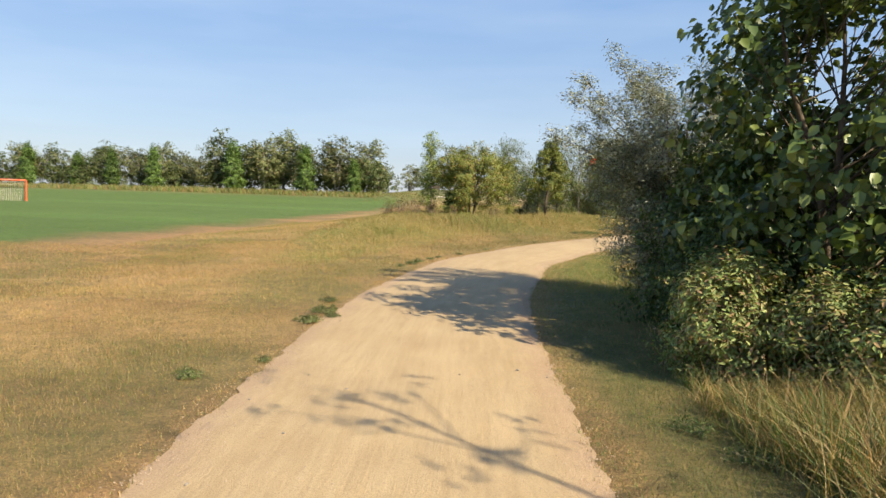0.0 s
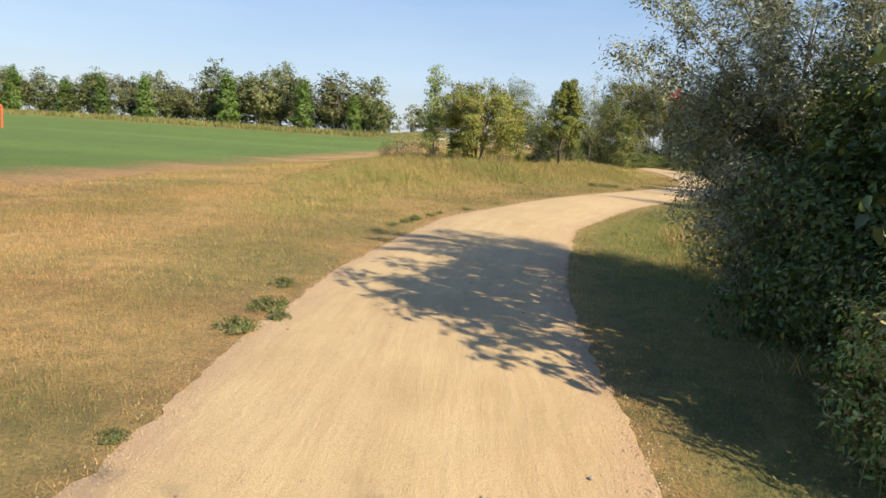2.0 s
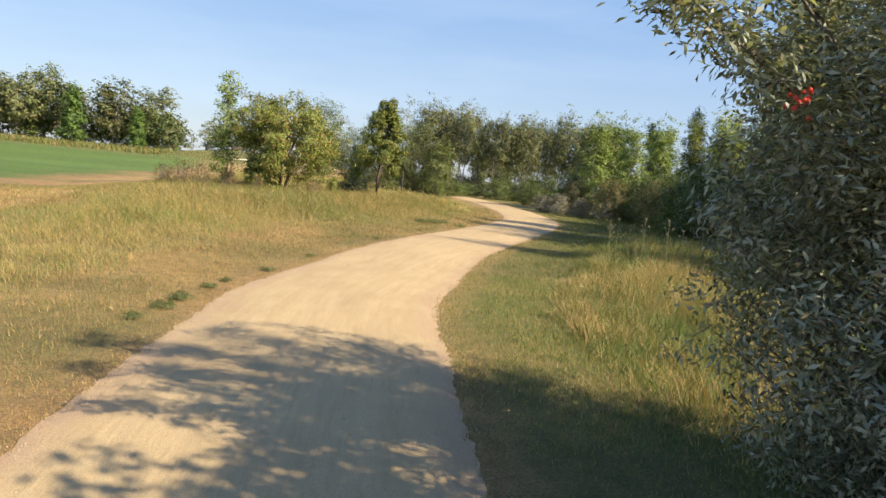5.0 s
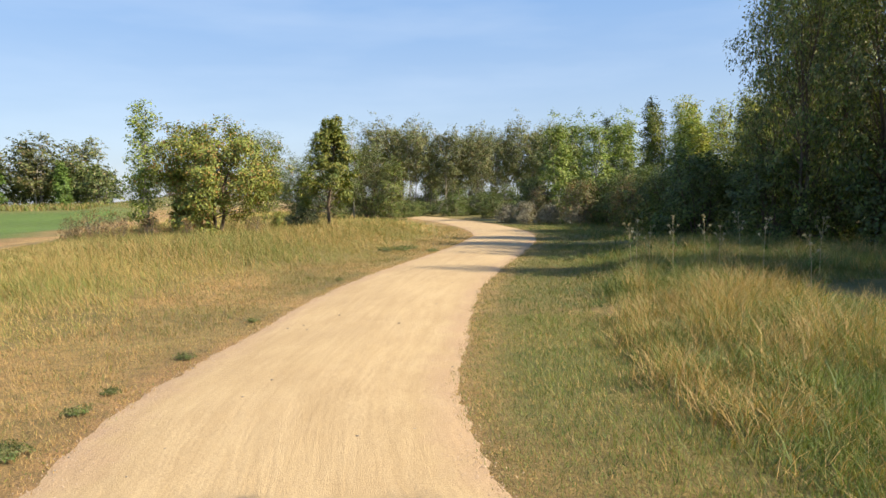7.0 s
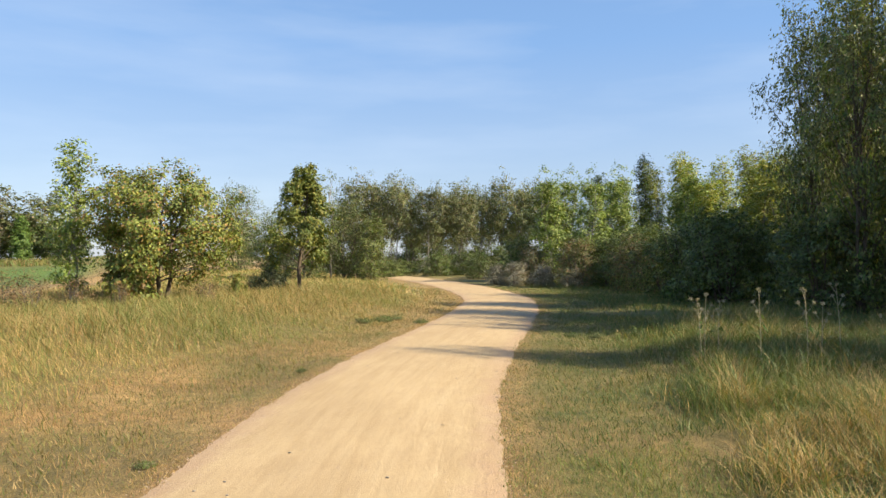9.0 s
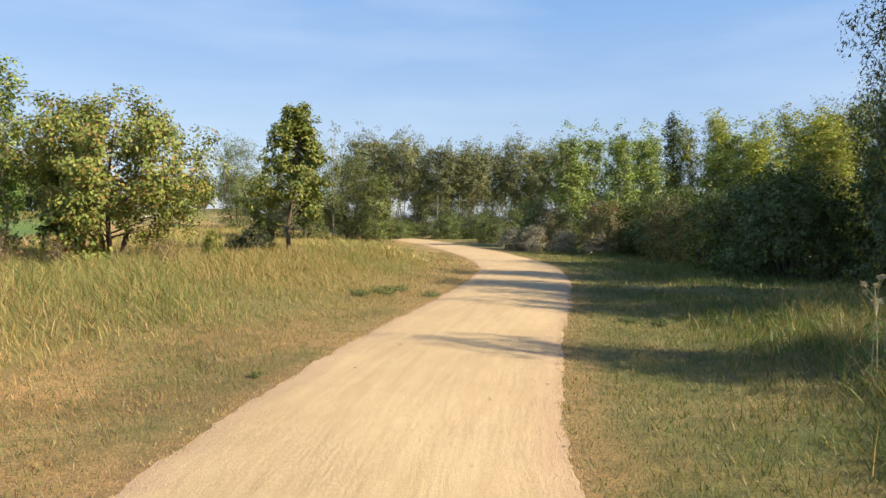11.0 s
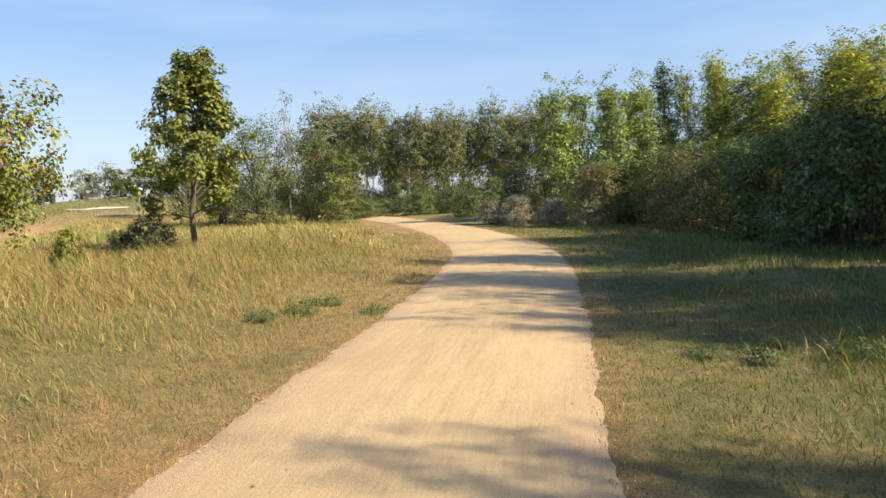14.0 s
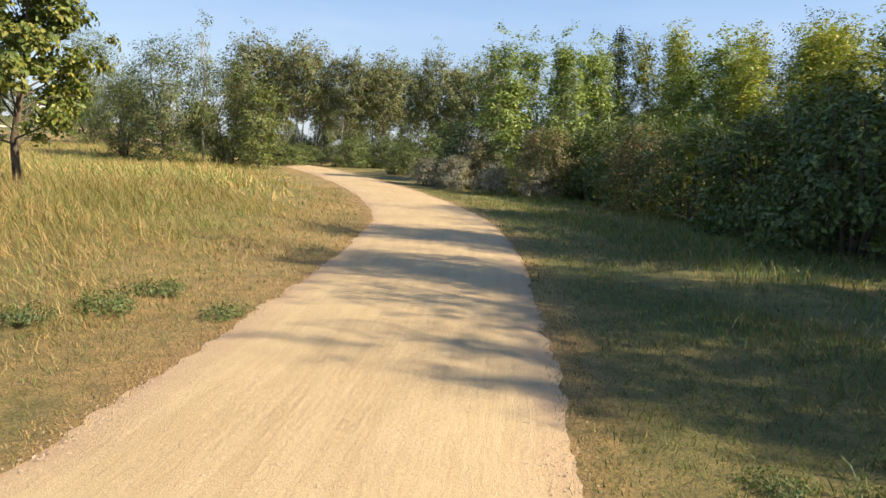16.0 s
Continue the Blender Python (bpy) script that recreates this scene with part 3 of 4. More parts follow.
    u = side * np.where(rng.uniform(0, 1, k) < 0.8, rng.normal(1.2, 0.1, k), rng.uniform(0, 1.25, k))
    g = LINE[pick] + np.column_stack([TANGENT[pick, 1], -TANGENT[pick, 0]]) * u[:, None] + rng.uniform(-0.06, 0.06, (k, 1)) * TANGENT[pick]
    gz = np.where(np.abs(u) < HALF, 0.012 + 0.028 * (1 - np.clip(u / HALF, -1, 1) ** 2), land(g))
    r = rng.uniform(0.003, 0.009, k)[:, None]
    mid = np.column_stack([g, gz + 0.002])
    a = rng.uniform(0, 6.283, k)
    corners = [mid + r * np.column_stack([np.cos(a + t), np.sin(a + t), np.full(k, -0.3)]) for t in (0, 2.1, 4.2)] + [mid + r * np.array([0, 0, 0.8])]
    vv = np.stack(corners, 1).reshape(-1, 3)
    ff = (np.arange(k)[:, None] * 4 + np.array([[0, 1, 3, 1, 2, 3, 2, 0, 3]])).ravel()
    tagged(new("loose_grit", mesh_of("loose_grit", vv, ff, 3, MAT_GRIT)), "loose pinkish stone grit along the path", "grit", kind="stuff")
    # unmown grass on the bank
    for x0, x1, y0, y1, dens, ww in ((-6, 6, 11, 24, 1250, 0.0026), (-6, 9, 24, 38, 620, 0.0042), (-7, 14, 38, 76, 60, 0.014)):
        xy = scatter(rng, x0, x1, y0, y1, dens)
        s = aside(xy)
        keep = rng.uniform(0, 1, len(xy)) < is_tall_left(xy, s)
        xy, s = xy[keep], s[keep]
        n = len(xy)
        patch = ss(-0.5, 0.6, wave(xy + 23, 2.6) + 0.4 * wave(xy, 0.9))[:, None]
        w = np.concatenate([0.27 - 0.17 * patch, 0.10 - 0.06 * patch, 0.46 + 0.02 * patch, 0.17 + 0.22 * patch], 1)
        h = 0.09 + 0.24 * ss(2.9, 5.4, -s) * (0.65 + 0.35 * ss(16, 24, xy[:, 1])) + 0.10 * wave(xy + 60, 0.8) + 0.07 * wave(xy + 8, 0.3)
        blades("tall_meadow_grass", xy, np.maximum(h * (0.35 + 0.65 * ss(-4.8, -2.0, xy[:, 0] + 0.03 * (xy[:, 1] - 16))), 0.07), np.full(n, ww), 0.8,
               shades(rng, n, (STRAW, TAN, OLIVE, GREEN), w), "tall unmown meadow grass, yellow-green and straw", rng, True, (-0.45, 0.1))
    # tall grass by the shrubs
    for x0, x1, y0, y1, dens, ww in ((1.7, 4.6, 0.8, 4.6, 3600, 0.0034), (2.2, 7.5, 4.6, 19, 2100, 0.0028), (4, 14, 19, 26, 700, 0.004)):
        xy = scatter(rng, x0, x1, y0, y1, dens)
        s = aside(xy)
        keep = rng.uniform(0, 1, len(xy)) < is_tall_right(xy, s)
        xy, s = xy[keep], s[keep]
        n = len(xy)
        dry = np.maximum(ss(-0.35, 0.5, wave(xy + 13, 1.5)) * (1 - 0.7 * ss(18.0, 20, xy[:, 1])), 0.95 * (xy[:, 1] < 3.6))
        tuft = wave(xy + 29, 0.42)
        dry = np.clip(np.maximum(dry, 0.5 * (1 - ss(16.5, 18.5, xy[:, 1]))) + 0.9 * tuft, 0, 1)[:, None]
        w = np.concatenate([0.03 + 0.42 * dry, 0.03 + 0.10 * dry, 0.20 + 0 * dry, 0.46 - 0.25 * dry, 0.34 - 0.24 * dry], 1)
        h = 0.20 + 0.17 * ss(2.7, 4.5, s) + 0.12 * wave(xy + 60, 0.5) + 0.12 * tuft + 0.34 * (1 - ss(3.6, 4.8, xy[:, 1]))
        blades("tall_verge_grass", xy, np.maximum(h, 0.1), np.full(n, ww), 0.95,
               shades(rng, n, (STRAW, TAN, OLIVE, GREEN, DEEP), w), "tall tufted grass, green with dry straw patches", rng, True, (0.0, 0.0))
    # rough shaded grass before the wood
    xy = scatter(rng, 6, 24, 22, 46, 170)
    s = aside(xy)
    keep = rng.uniform(0, 1, len(xy)) < ss(2.6, 4.2, s + 0.7 * wave(xy + 2, 1.5)) * 0.9
    xy = xy[keep]
    n = len(xy)
    h = 0.16 + 0.10 * wave(xy + 60, 1.0)
    blades("rough_grass", xy, np.maximum(h, 0.06), np.full(n, 0.007), 0.5,
           shades(rng, n, (STRAW, OLIVE, GREEN, DEEP), (0.07, 0.25, 0.42, 0.26)), "knee-low rough green grass at the wood's edge", rng, True, (-0.2, 0.0))
    # far meadow beyond the playing field
    xy = np.concatenate([scatter(rng, -90, -6, 86, 97, 14), scatter(rng, -14, 12, 76, 120, 6)])
    n = len(xy)
    blades("far_meadow_grass", xy, np.where(xy[:, 0] < -14, 0.55, 0.10), np.full(n, 0.05), 0.4,
           shades(rng, n, (TAN, OLIVE, GREEN), (0.12, 0.4, 0.48)) * 0.75, "rank pale grass along the far tree line", rng, True)


build_grass()


# ---------------------------------------------------------------- plants
P_DEEP = [(0.05, 0.08, 0.022), (0.065, 0.10, 0.026), (0.10, 0.14, 0.034), (0.04, 0.06, 0.02), (0.13, 0.165, 0.045)]
P_SILVER = [(0.23, 0.25, 0.185), (0.33, 0.35, 0.28), (0.27, 0.29, 0.22), (0.15, 0.17, 0.12), (0.19, 0.165, 0.11), (0.07, 0.08, 0.05)]
P_ROSE = [(0.24, 0.31, 0.095), (0.31, 0.35, 0.12), (0.17, 0.23, 0.07), (0.33, 0.30, 0.11), (0.26, 0.17, 0.08)]
P_LIME = [(0.17, 0.235, 0.045), (0.22, 0.27, 0.06), (0.12, 0.18, 0.04), (0.28, 0.30, 0.10)]
P_MAPLE = [(0.12, 0.155, 0.032), (0.165, 0.185, 0.036), (0.085, 0.115, 0.026), (0.13, 0.16, 0.035), (0.19, 0.185, 0.04), (0.20, 0.125, 0.04)]
P_TREE3 = [(0.12, 0.155, 0.035), (0.08, 0.115, 0.025), (0.17, 0.19, 0.045), (0.20, 0.19, 0.04)]
P_OLIVE = [(0.085, 0.105, 0.035), (0.12, 0.13, 0.05), (0.06, 0.08, 0.03), (0.15, 0.145, 0.06)]
P_ASPEN = [(0.14, 0.165, 0.065), (0.18, 0.195, 0.085), (0.10, 0.12, 0.05), (0.16, 0.18, 0.065), (0.20, 0.155, 0.08)]
P_GREEN = [(0.085, 0.14, 0.03), (0.11, 0.17, 0.035), (0.06, 0.105, 0.025)]
P_YELLOW = [(0.25, 0.25, 0.05), (0.31, 0.28, 0.06), (0.18, 0.20, 0.045)]
P_DARK = [(0.035, 0.05, 0.02), (0.05, 0.065, 0.025), (0.025, 0.035, 0.016)]
P_GREY = [(0.22, 0.22, 0.18), (0.30, 0.29, 0.24), (0.14, 0.145, 0.115), (0.20, 0.16, 0.12)]
P_DRY = [(0.20, 0.12, 0.06), (0.13, 0.08, 0.04), (0.26, 0.17, 0.09)]


def place(root, x, y, label, category, turn=0.0, size=1.0, group="", dz=0.0):
    root.matrix_basis = pose(x, y, z_at(x, y) + dz, 0, 0, turn) @ Matrix.Diagonal((size, size, size, 1))
    return tagged(root, label, category, group)


def again(root, x, y, turn, sx, sz, label=""):
    ob = copy_thing(root, pose(x, y, z_at(x, y), 0, 0, turn))
    ob.scale = (sx, sx, sz)
    if label:
        ob["label"] = label
    return ob


# by the start of the path
place(plant("broadleaf_tree", 1, 4.5, 0.7, 2.1, "round", 88, 10, 12, 0.10, 0.8, P_DEEP, MAT_LEAF_WAXY, None, 0.09, 2, 0.22, 0.9, True),
      4.4, 6.0, "dark green broadleaf tree with large heart-shaped leaves", "tree")
place(plant("young_tree", 2, 6.4, 4.6, 1.3, "round", 11, 2, 4, 0.08, 0.8, P_DEEP, MAT_LEAF_WAXY, None, 0.05, 1, 0.2, 0.6, True),
      5.45, -0.95, "slim young broadleaf tree set back from the path", "tree")
SILVER = place(plant("silver_shrub", 3, 3.5, 0.15, 1.6, "top", 130, 12, 26, 0.056, 0.30, P_SILVER, MAT_LEAF, MAT_BARK_GREY, 0.08, 6, 0.17, 0.0,
            sprays=((-2.05, -0.45, 2.5), (-1.75, -0.1, 3.15), (-1.5, 0.3, 3.4), (-1.35, -0.5, 2.05), (-1.1, 0.2, 3.8), (-1.6, 0.2, 2.7))),
      3.45, 9.45, "tall grey-green silver-leaved shrub with narrow leaves", "shrub")
place(plant("silver_shrub", 4, 1.5, 0.1, 0.9, "bush", 60, 8, 18, 0.055, 0.30, P_SILVER, MAT_LEAF, MAT_BARK_GREY, 0.08, 4, 0.20, 0.0),
      5.4, 11.0, "low grey-green silver-leaved shrub at the grass edge", "shrub", 0, 0.6)
dark = place(plant("leafy_shrub", 5, 2.3, 0.08, 1.1, "bush", 80, 9, 16, 0.065, 0.5, P_DEEP, MAT_LEAF, None, 0.04, 6, 0.18, 0.3),
             3.5, 8.0, "dense dark green shrub in the shade of a tree", "shrub")
again(dark, 4.6, 8.6, 120, 1.2, 1.1)
again(dark, 5.2, 7.2, 200, 1.3, 1.15)
again(dark, 6.6, 8.2, 40, 1.4, 1.2)
again(dark, 3.4, 6.9, 300, 0.8, 0.75)
rose = place(plant("rose_bush", 6, 1.05, 0.05, 0.66, "bush", 70, 9, 11, 0.05, 0.42, P_ROSE, MAT_LEAF, MAT_BARK_GREY, 0.02, 8, 0.12, 0.1, True),
             2.75, 5.3, "wild rose bush with yellowing green leaves", "shrub", group="wild rose bushes beside the path")
again(rose, 3.4, 4.75, 80, 1.0, 0.95)
again(rose, 3.0, 6.2, 190, 1.0, 0.95)
again(rose, 3.7, 4.2, 250, 1.1, 0.95)
again(rose, 4.3, 4.4, 20, 1.3, 1.45)

# on the grassy bank
place(plant("young_poplar", 10, 4.0, 0.5, 0.66, "column", 56, 5, 9, 0.085, 0.6, P_LIME, MAT_LEAF, MAT_BARK_PALE, 0.04, 2, 0.17, 0.1),
      -2.2, 31.6, "slender young poplar with pale lime-green leaves", "tree")
place(plant("maple_tree", 11, 3.4, 0.95, 2.15, "round", 62, 11, 26, 0.068, 0.75, P_MAPLE, MAT_LEAF, None, 0.10, 3, 0.23, 0.5, True),
      -0.2, 31.7, "small spreading maple turning yellow and orange", "tree")
place(plant("linden_tree", 12, 4.1, 1.2, 1.42, "cone", 44, 9, 22, 0.08, 0.75, P_TREE3, MAT_LEAF, None, 0.065, 1, 0.17, 0.9, True, (0.25, 0)),
      3.75, 35.2, "young cone-shaped linden with a straight bare trunk", "tree")
low = place(plant("low_shrub", 13, 0.75, 0.03, 0.5, "bush", 30, 6, 8, 0.06, 0.5, P_DARK, MAT_LEAF, MAT_BARK_GREY, 0.02, 6, 0.1, 0.1),
            2.75, 35.1, "low dark leafy shrub in the long grass", "shrub")
again(low, 3.15, 35.5, 90, 0.75, 0.85)
again(low, 2.35, 35.3, 190, 0.7, 0.7)
dry = place(plant("dry_shrub", 14, 0.8, 0.05, 0.55, "bush", 34, 5, 5, 0.05, 0.4, P_DRY + P_OLIVE[:1], MAT_LEAF, MAT_BARK_GREY, 0.02, 7, 0.12, 0.0),
            -2.6, 29.6, "brown dried seed-bearing weeds in the long grass", "shrub")
for x, y, a, k in ((-3.3, 30.2, 40, 1.1), (-1.9, 30.4, 130, 0.9), (0.9, 30.6, 210, 0.8), (-0.9, 30.0, 300, 0.75), (-4.0, 31.0, 20, 0.9)):
    again(dry, x, y, a, k, k * 0.95)
sap = place(plant("maple_sapling", 15, 1.1, 0.05, 0.7, "bush", 34, 5, 8, 0.11, 0.75, P_MAPLE, MAT_LEAF, None, 0.025, 6, 0.15, 0.2, True),
            -0.9, 31.0, "bushy yellow-green maple sprouts at a tree's foot", "shrub")
again(sap, 1.75, 33.0, 140, 0.35, 0.55)

# behind the bank
willow = place(plant("willow_bush", 20, 6.3, 0.2, 2.5, "round", 70, 8, 10, 0.17, 0.4, P_OLIVE + P_GREEN[:1], MAT_LEAF, None, 0.11, 4, 0.42, 0.2),
               7.2, 60.5, "broad olive-green willow bush", "tree")
again(willow, 10.2, 61.5, 70, 0.95, 0.92)
again(willow, 5.2, 64.0, 160, 0.8, 0.8)
again(willow, 3.2, 76.0, 220, 1.0, 1.25, "tall pale green willow behind the bank")
place(plant("birch_tree", 21, 8.0, 1.5, 1.1, "column", 34, 5, 5, 0.14, 0.6, P_LIME + P_ASPEN[:2], MAT_LEAF, MAT_BARK_PALE, 0.10, 2, 0.3, 0.2, bare=0.25),
      9.0, 61.0, "slender pale-barked birch with a thin crown", "tree")
place(plant("yellowing_tree", 22, 4.6, 0.3, 1.5, "round", 44, 7, 9, 0.15, 0.6, P_YELLOW[2:] + P_LIME[2:3] + P_OLIVE, MAT_LEAF, None, 0.07, 2, 0.3, 0.2),
      11.6, 59.5, "small tree with yellowing leaves", "tree")

# the aspen stand that closes the view
aspens = [plant("aspen_tree", 30 + i, 9.2, 3.4 + 0.4 * i, 1.9, "round", 54, 7, 9, 0.20, 0.7, P_ASPEN, MAT_LEAF, MAT_BARK_PALE if i else MAT_BARK_GREY,
                0.10, 3, 0.5, 0.2, bare=0.08) for i in range(3)]
rng = np.random.default_rng(50)
spots = [(13.5 + 1.75 * i + rng.normal(0, 0.4), 74 + rng.uniform(-2.5, 3.5) + 0.18 * i) for i in range(14)]
spots += [(13.5 + 4.2 * i + rng.normal(0, 0.5), 82 + rng.uniform(-2, 3)) for i in range(6)]
for i, (x, y) in enumerate(spots):
    k = rng.uniform(0.74, 1.06)
    if i < 3:
        place(aspens[i], x, y, "tall aspen with bare pale stems and a thin olive crown", "tree", 40 * i, 1.0, "aspens closing the view")
    else:
        again(aspens[i % 3], x, y, rng.uniform(0, 360), k * rng.uniform(0.85, 1.1), k)
under = place(plant("willow_shrub", 35, 2.5, 0.05, 1.5, "bush", 54, 6, 9, 0.14, 0.45, P_OLIVE + P_GREEN[:2], MAT_LEAF, None, 0.04, 7, 0.26, -0.4),
              12.6, 65.5, "bushy green willow shrub under the aspens", "shrub", 0, 1.0, "willow shrubs under the aspens")
for i in range(8):
    again(under, 14.6 + 1.9 * i + rng.normal(0, 0.3), 67.0 + 0.35 * i + rng.uniform(-1.5, 1.5), rng.uniform(0, 360), rng.uniform(0.85, 1.2), rng.uniform(0.5, 0.8))
for i in range(7):
    again(under, 10.5 + 2.6 * i + rng.normal(0, 0.4), 77.5 + rng.uniform(-1.0, 1.5), rng.uniform(0, 360), rng.uniform(1.0, 1.3), rng.uniform(0.8, 1.05))
again(under, 19.3, 58.0, 20, 0.9, 0.7)
again(under, 21.2, 60.0, 220, 1.1, 0.95)

# the wood on the sunny side of the path
limepop = plant("lime_poplar", 40, 6.0, 0.4, 1.25, "column", 60, 7, 10, 0.14, 0.6, P_LIME + P_GREEN[:1], MAT_LEAF, MAT_BARK_PALE, 0.08, 2, 0.3, 0.1)
place(limepop, 20.9, 45.6, "young poplar with bright lime-green leaves", "tree", 0, 1.0, "young poplars at the wood's edge")
for x, y, k, q in ((20.6, 50.0, 1.25, 1.08), (22.8, 51.5, 1.3, 1.12), (24.5, 48.5, 1.1, 1.05), (26.0, 50.5, 1.2, 1.15), (24.3, 40.8, 1.3, 0.95), (25.6, 43.6, 1.2, 0.9)):
    again(limepop, x, y, x * 77 % 360, k, q)
yellow = plant("yellow_poplar", 41, 8.6, 0.5, 1.5, "column", 64, 7, 10, 0.17, 0.6, P_YELLOW + P_LIME[:2], MAT_LEAF, MAT_BARK_PALE, 0.10, 2, 0.36, 0.1)
place(yellow, 33.2, 53.0, "tall poplar with yellow-green autumn leaves", "tree", 0, 1.0, "yellowing poplars in the wood")
for x, y, k, q in ((28.2, 47.2, 0.95, 0.88), (26.7, 48.2, 0.9, 0.82), (29.6, 45.0, 1.0, 0.83), (27.4, 39.6, 1.1, 0.75), (24.6, 36.6, 0.95, 0.60), (23.2, 38.8, 0.9, 0.58), (25.6, 38.4, 1.0, 0.70), (34.5, 48.5, 1.15, 0.98), (33.5, 44.5, 1.2, 0.9), (36.5, 45.0, 1.2, 1.0), (32.0, 40.0, 1.2, 0.9), (35.0, 40.5, 1.2, 0.96)):
    again(yellow, x, y, x * 53 % 360, k, q)
spruce = place(plant("dark_poplar", 42, 9.0, 0.8, 1.5, "cone", 54, 7, 10, 0.18, 0.55, P_DARK + P_GREEN[:1], MAT_LEAF, None, 0.11, 1, 0.34, 0.2),
               31.5, 55.5, "narrow dark green tree behind the poplars", "tree")
again(spruce, 28.0, 56.0, 90, 0.9, 0.85)
wood = plant("oak_tree", 43, 7.4, 0.6, 2.3, "round", 74, 8, 11, 0.14, 0.55, P_OLIVE + P_GREEN[:1] + P_YELLOW[2:], MAT_LEAF, None, 0.14, 2, 0.36, 0.3)
place(wood, 29.8, 41.5, "leafy olive-green tree at the wood's edge", "tree", 0, 1.0, "trees of the wood")
for x, y, k, q in ((31.5, 36.0, 1.0, 0.78), (15.6, 25.0, 0.6, 1.2), (17.2, 27.6, 0.65, 1.2), (30.0, 32.0, 1.2, 0.85), (20.8, 28.0, 1.1, 1.15), (22.5, 24.5, 1.1, 1.35),
                   (17.6, 21.4, 1.05, 1.3), (26.0, 28.0, 1.2, 1.3), (13.3, 16.7, 0.42, 1.2), (15.6, 20.3, 0.55, 1.2), (14.6, 15.6, 0.9, 1.05), (19.4, 17.6, 1.0, 1.45), (24.0, 18.0, 1.2, 1.3), (15.0, 12.6, 1.0, 1.05),
                   (16.6, 23.4, 0.7, 1.2), (18.6, 26.4, 0.85, 1.25)):
    again(wood, x, y, x * 91 % 360, k, q)
place(plant("tall_willow", 44, 9.6, 2.2, 2.35, "round", 140, 10, 13, 0.13, 0.35, P_OLIVE + P_SILVER[:2], MAT_LEAF, None, 0.2, 3, 0.42, 0.5),
      22.3, 30.3, "tall grey-green willow rising above the wood", "tree")
bush = plant("wood_edge_shrub", 45, 3.0, 0.05, 1.75, "bush", 60, 7, 9, 0.13, 0.55, P_DEEP + P_OLIVE[:2], MAT_LEAF, None, 0.06, 6, 0.27, 0.1)
place(bush, 16.4, 30.4, "dense dark green shrub at the wood's edge", "shrub", 0, 1.0, "shrubs along the wood's edge")
for x, y, k, q in ((17.6, 33.2, 1.0, 0.9), (18.9, 36.6, 1.0, 0.9), (19.8, 39.8, 1.0, 0.95), (20.2, 42.6, 0.9, 0.9), (21.5, 47.5, 1.0, 0.9), (20.0, 53.0, 1.0, 0.95),
                   (17.2, 31.8, 0.75, 0.98), (15.2, 25.6, 0.85, 0.8), (18.6, 29.0, 1.15, 1.1), (21.0, 33.5, 1.2, 0.85), (22.5, 37.0, 1.2, 0.9), (16.9, 22.6, 1.1, 1.0), (14.4, 19.0, 0.8, 0.8),
                   (8.2, 7.0, 1.0, 1.0), (23.0, 44.0, 1.1, 1.1), (19.2, 25.4, 1.1, 1.1)):
    again(bush, x, y, x * 131 % 360, k, q)
brown = plant("rusty_shrub", 46, 2.6, 0.05, 1.4, "bush", 56, 7, 9, 0.10, 0.5, P_OLIVE + P_DRY[:2], MAT_LEAF, MAT_BARK_GREY, 0.05, 6, 0.25, 0.1)
place(brown, 18.6, 43.0, "olive and rust-coloured shrub at the wood's edge", "shrub")
again(brown, 19.0, 38.6, 120, 1.0, 1.0)
again(brown, 18.2, 47.5, 220, 0.9, 0.9)
grey = plant("grey_sage_shrub", 47, 1.15, 0.03, 0.75, "bush", 50, 6, 9, 0.09, 0.28, P_GREY, MAT_LEAF, MAT_BARK_GREY, 0.025, 9, 0.13, -0.7)
place(grey, 17.4, 44.6, "silvery grey upright shrub beside the path", "shrub", 0, 1.0, "silvery shrubs at the path's bend")
for x, y, k in ((16.6, 46.4, 1.1), (18.2, 43.0, 0.9), (16.4, 48.6, 1.0), (17.6, 47.6, 1.15)):
    again(grey, x, y, x * 200 % 360, k, k)

# the far tree line beyond the playing field
fars = [plant("field_tree", 60, 8.6, 1.3, 2.9, "round", 50, 5, 7, 0.36, 0.75, P_OLIVE + P_DEEP[:2], MAT_LEAF, MAT_BARK_PALE, 0.13, 2, 0.6, 0.2),
        plant("field_tree", 61, 9.0, 2.6, 2.6, "round", 40, 6, 6, 0.34, 0.75, P_ASPEN + P_OLIVE[:2], MAT_LEAF, MAT_BARK_PALE, 0.12, 3, 0.55, 0.2, bare=0.1),
        plant("field_tree", 62, 7.0, 0.6, 1.8, "cone", 56, 6, 8, 0.30, 0.75, P_GREEN, MAT_LEAF, MAT_BARK_PALE, 0.10, 1, 0.45, 0.2)]
for f, x, label in zip(fars, (-40, -30, -36.5), ("leafy olive-green tree in a far tree line", "thin-crowned aspen with pale stems in a far tree line", "bright green young tree before a far tree line")):
    place(f, x, 100 if x != -36.5 else 96, label, "tree", 0, 1.0, "far tree line beyond the field")
rng = np.random.default_rng(77)
for i in range(38):
    x = -88 + 1.98 * i + rng.normal(0, 0.5)
    if -15.5 < x:
        continue
    which = (0, 1, 0, 1, 1)[i % 5]
    k = rng.uniform(0.55, 0.86) * (1.1 if x > -34 else 0.95)
    again(fars[which], x, 101 + rng.uniform(-2.5, 4) - 0.05 * (x + 40), rng.uniform(0, 360), k * rng.uniform(1.0, 1.45), k)
for x, y, k in ((-70, 99, 0.9), (-62, 99, 0.75), (-49, 97, 0.85), (-25.5, 95, 0.95), (-18.5, 96, 0.7), (-56, 98, 0.8)):
    again(fars[2], x, y, x * 37 % 360, k, k)
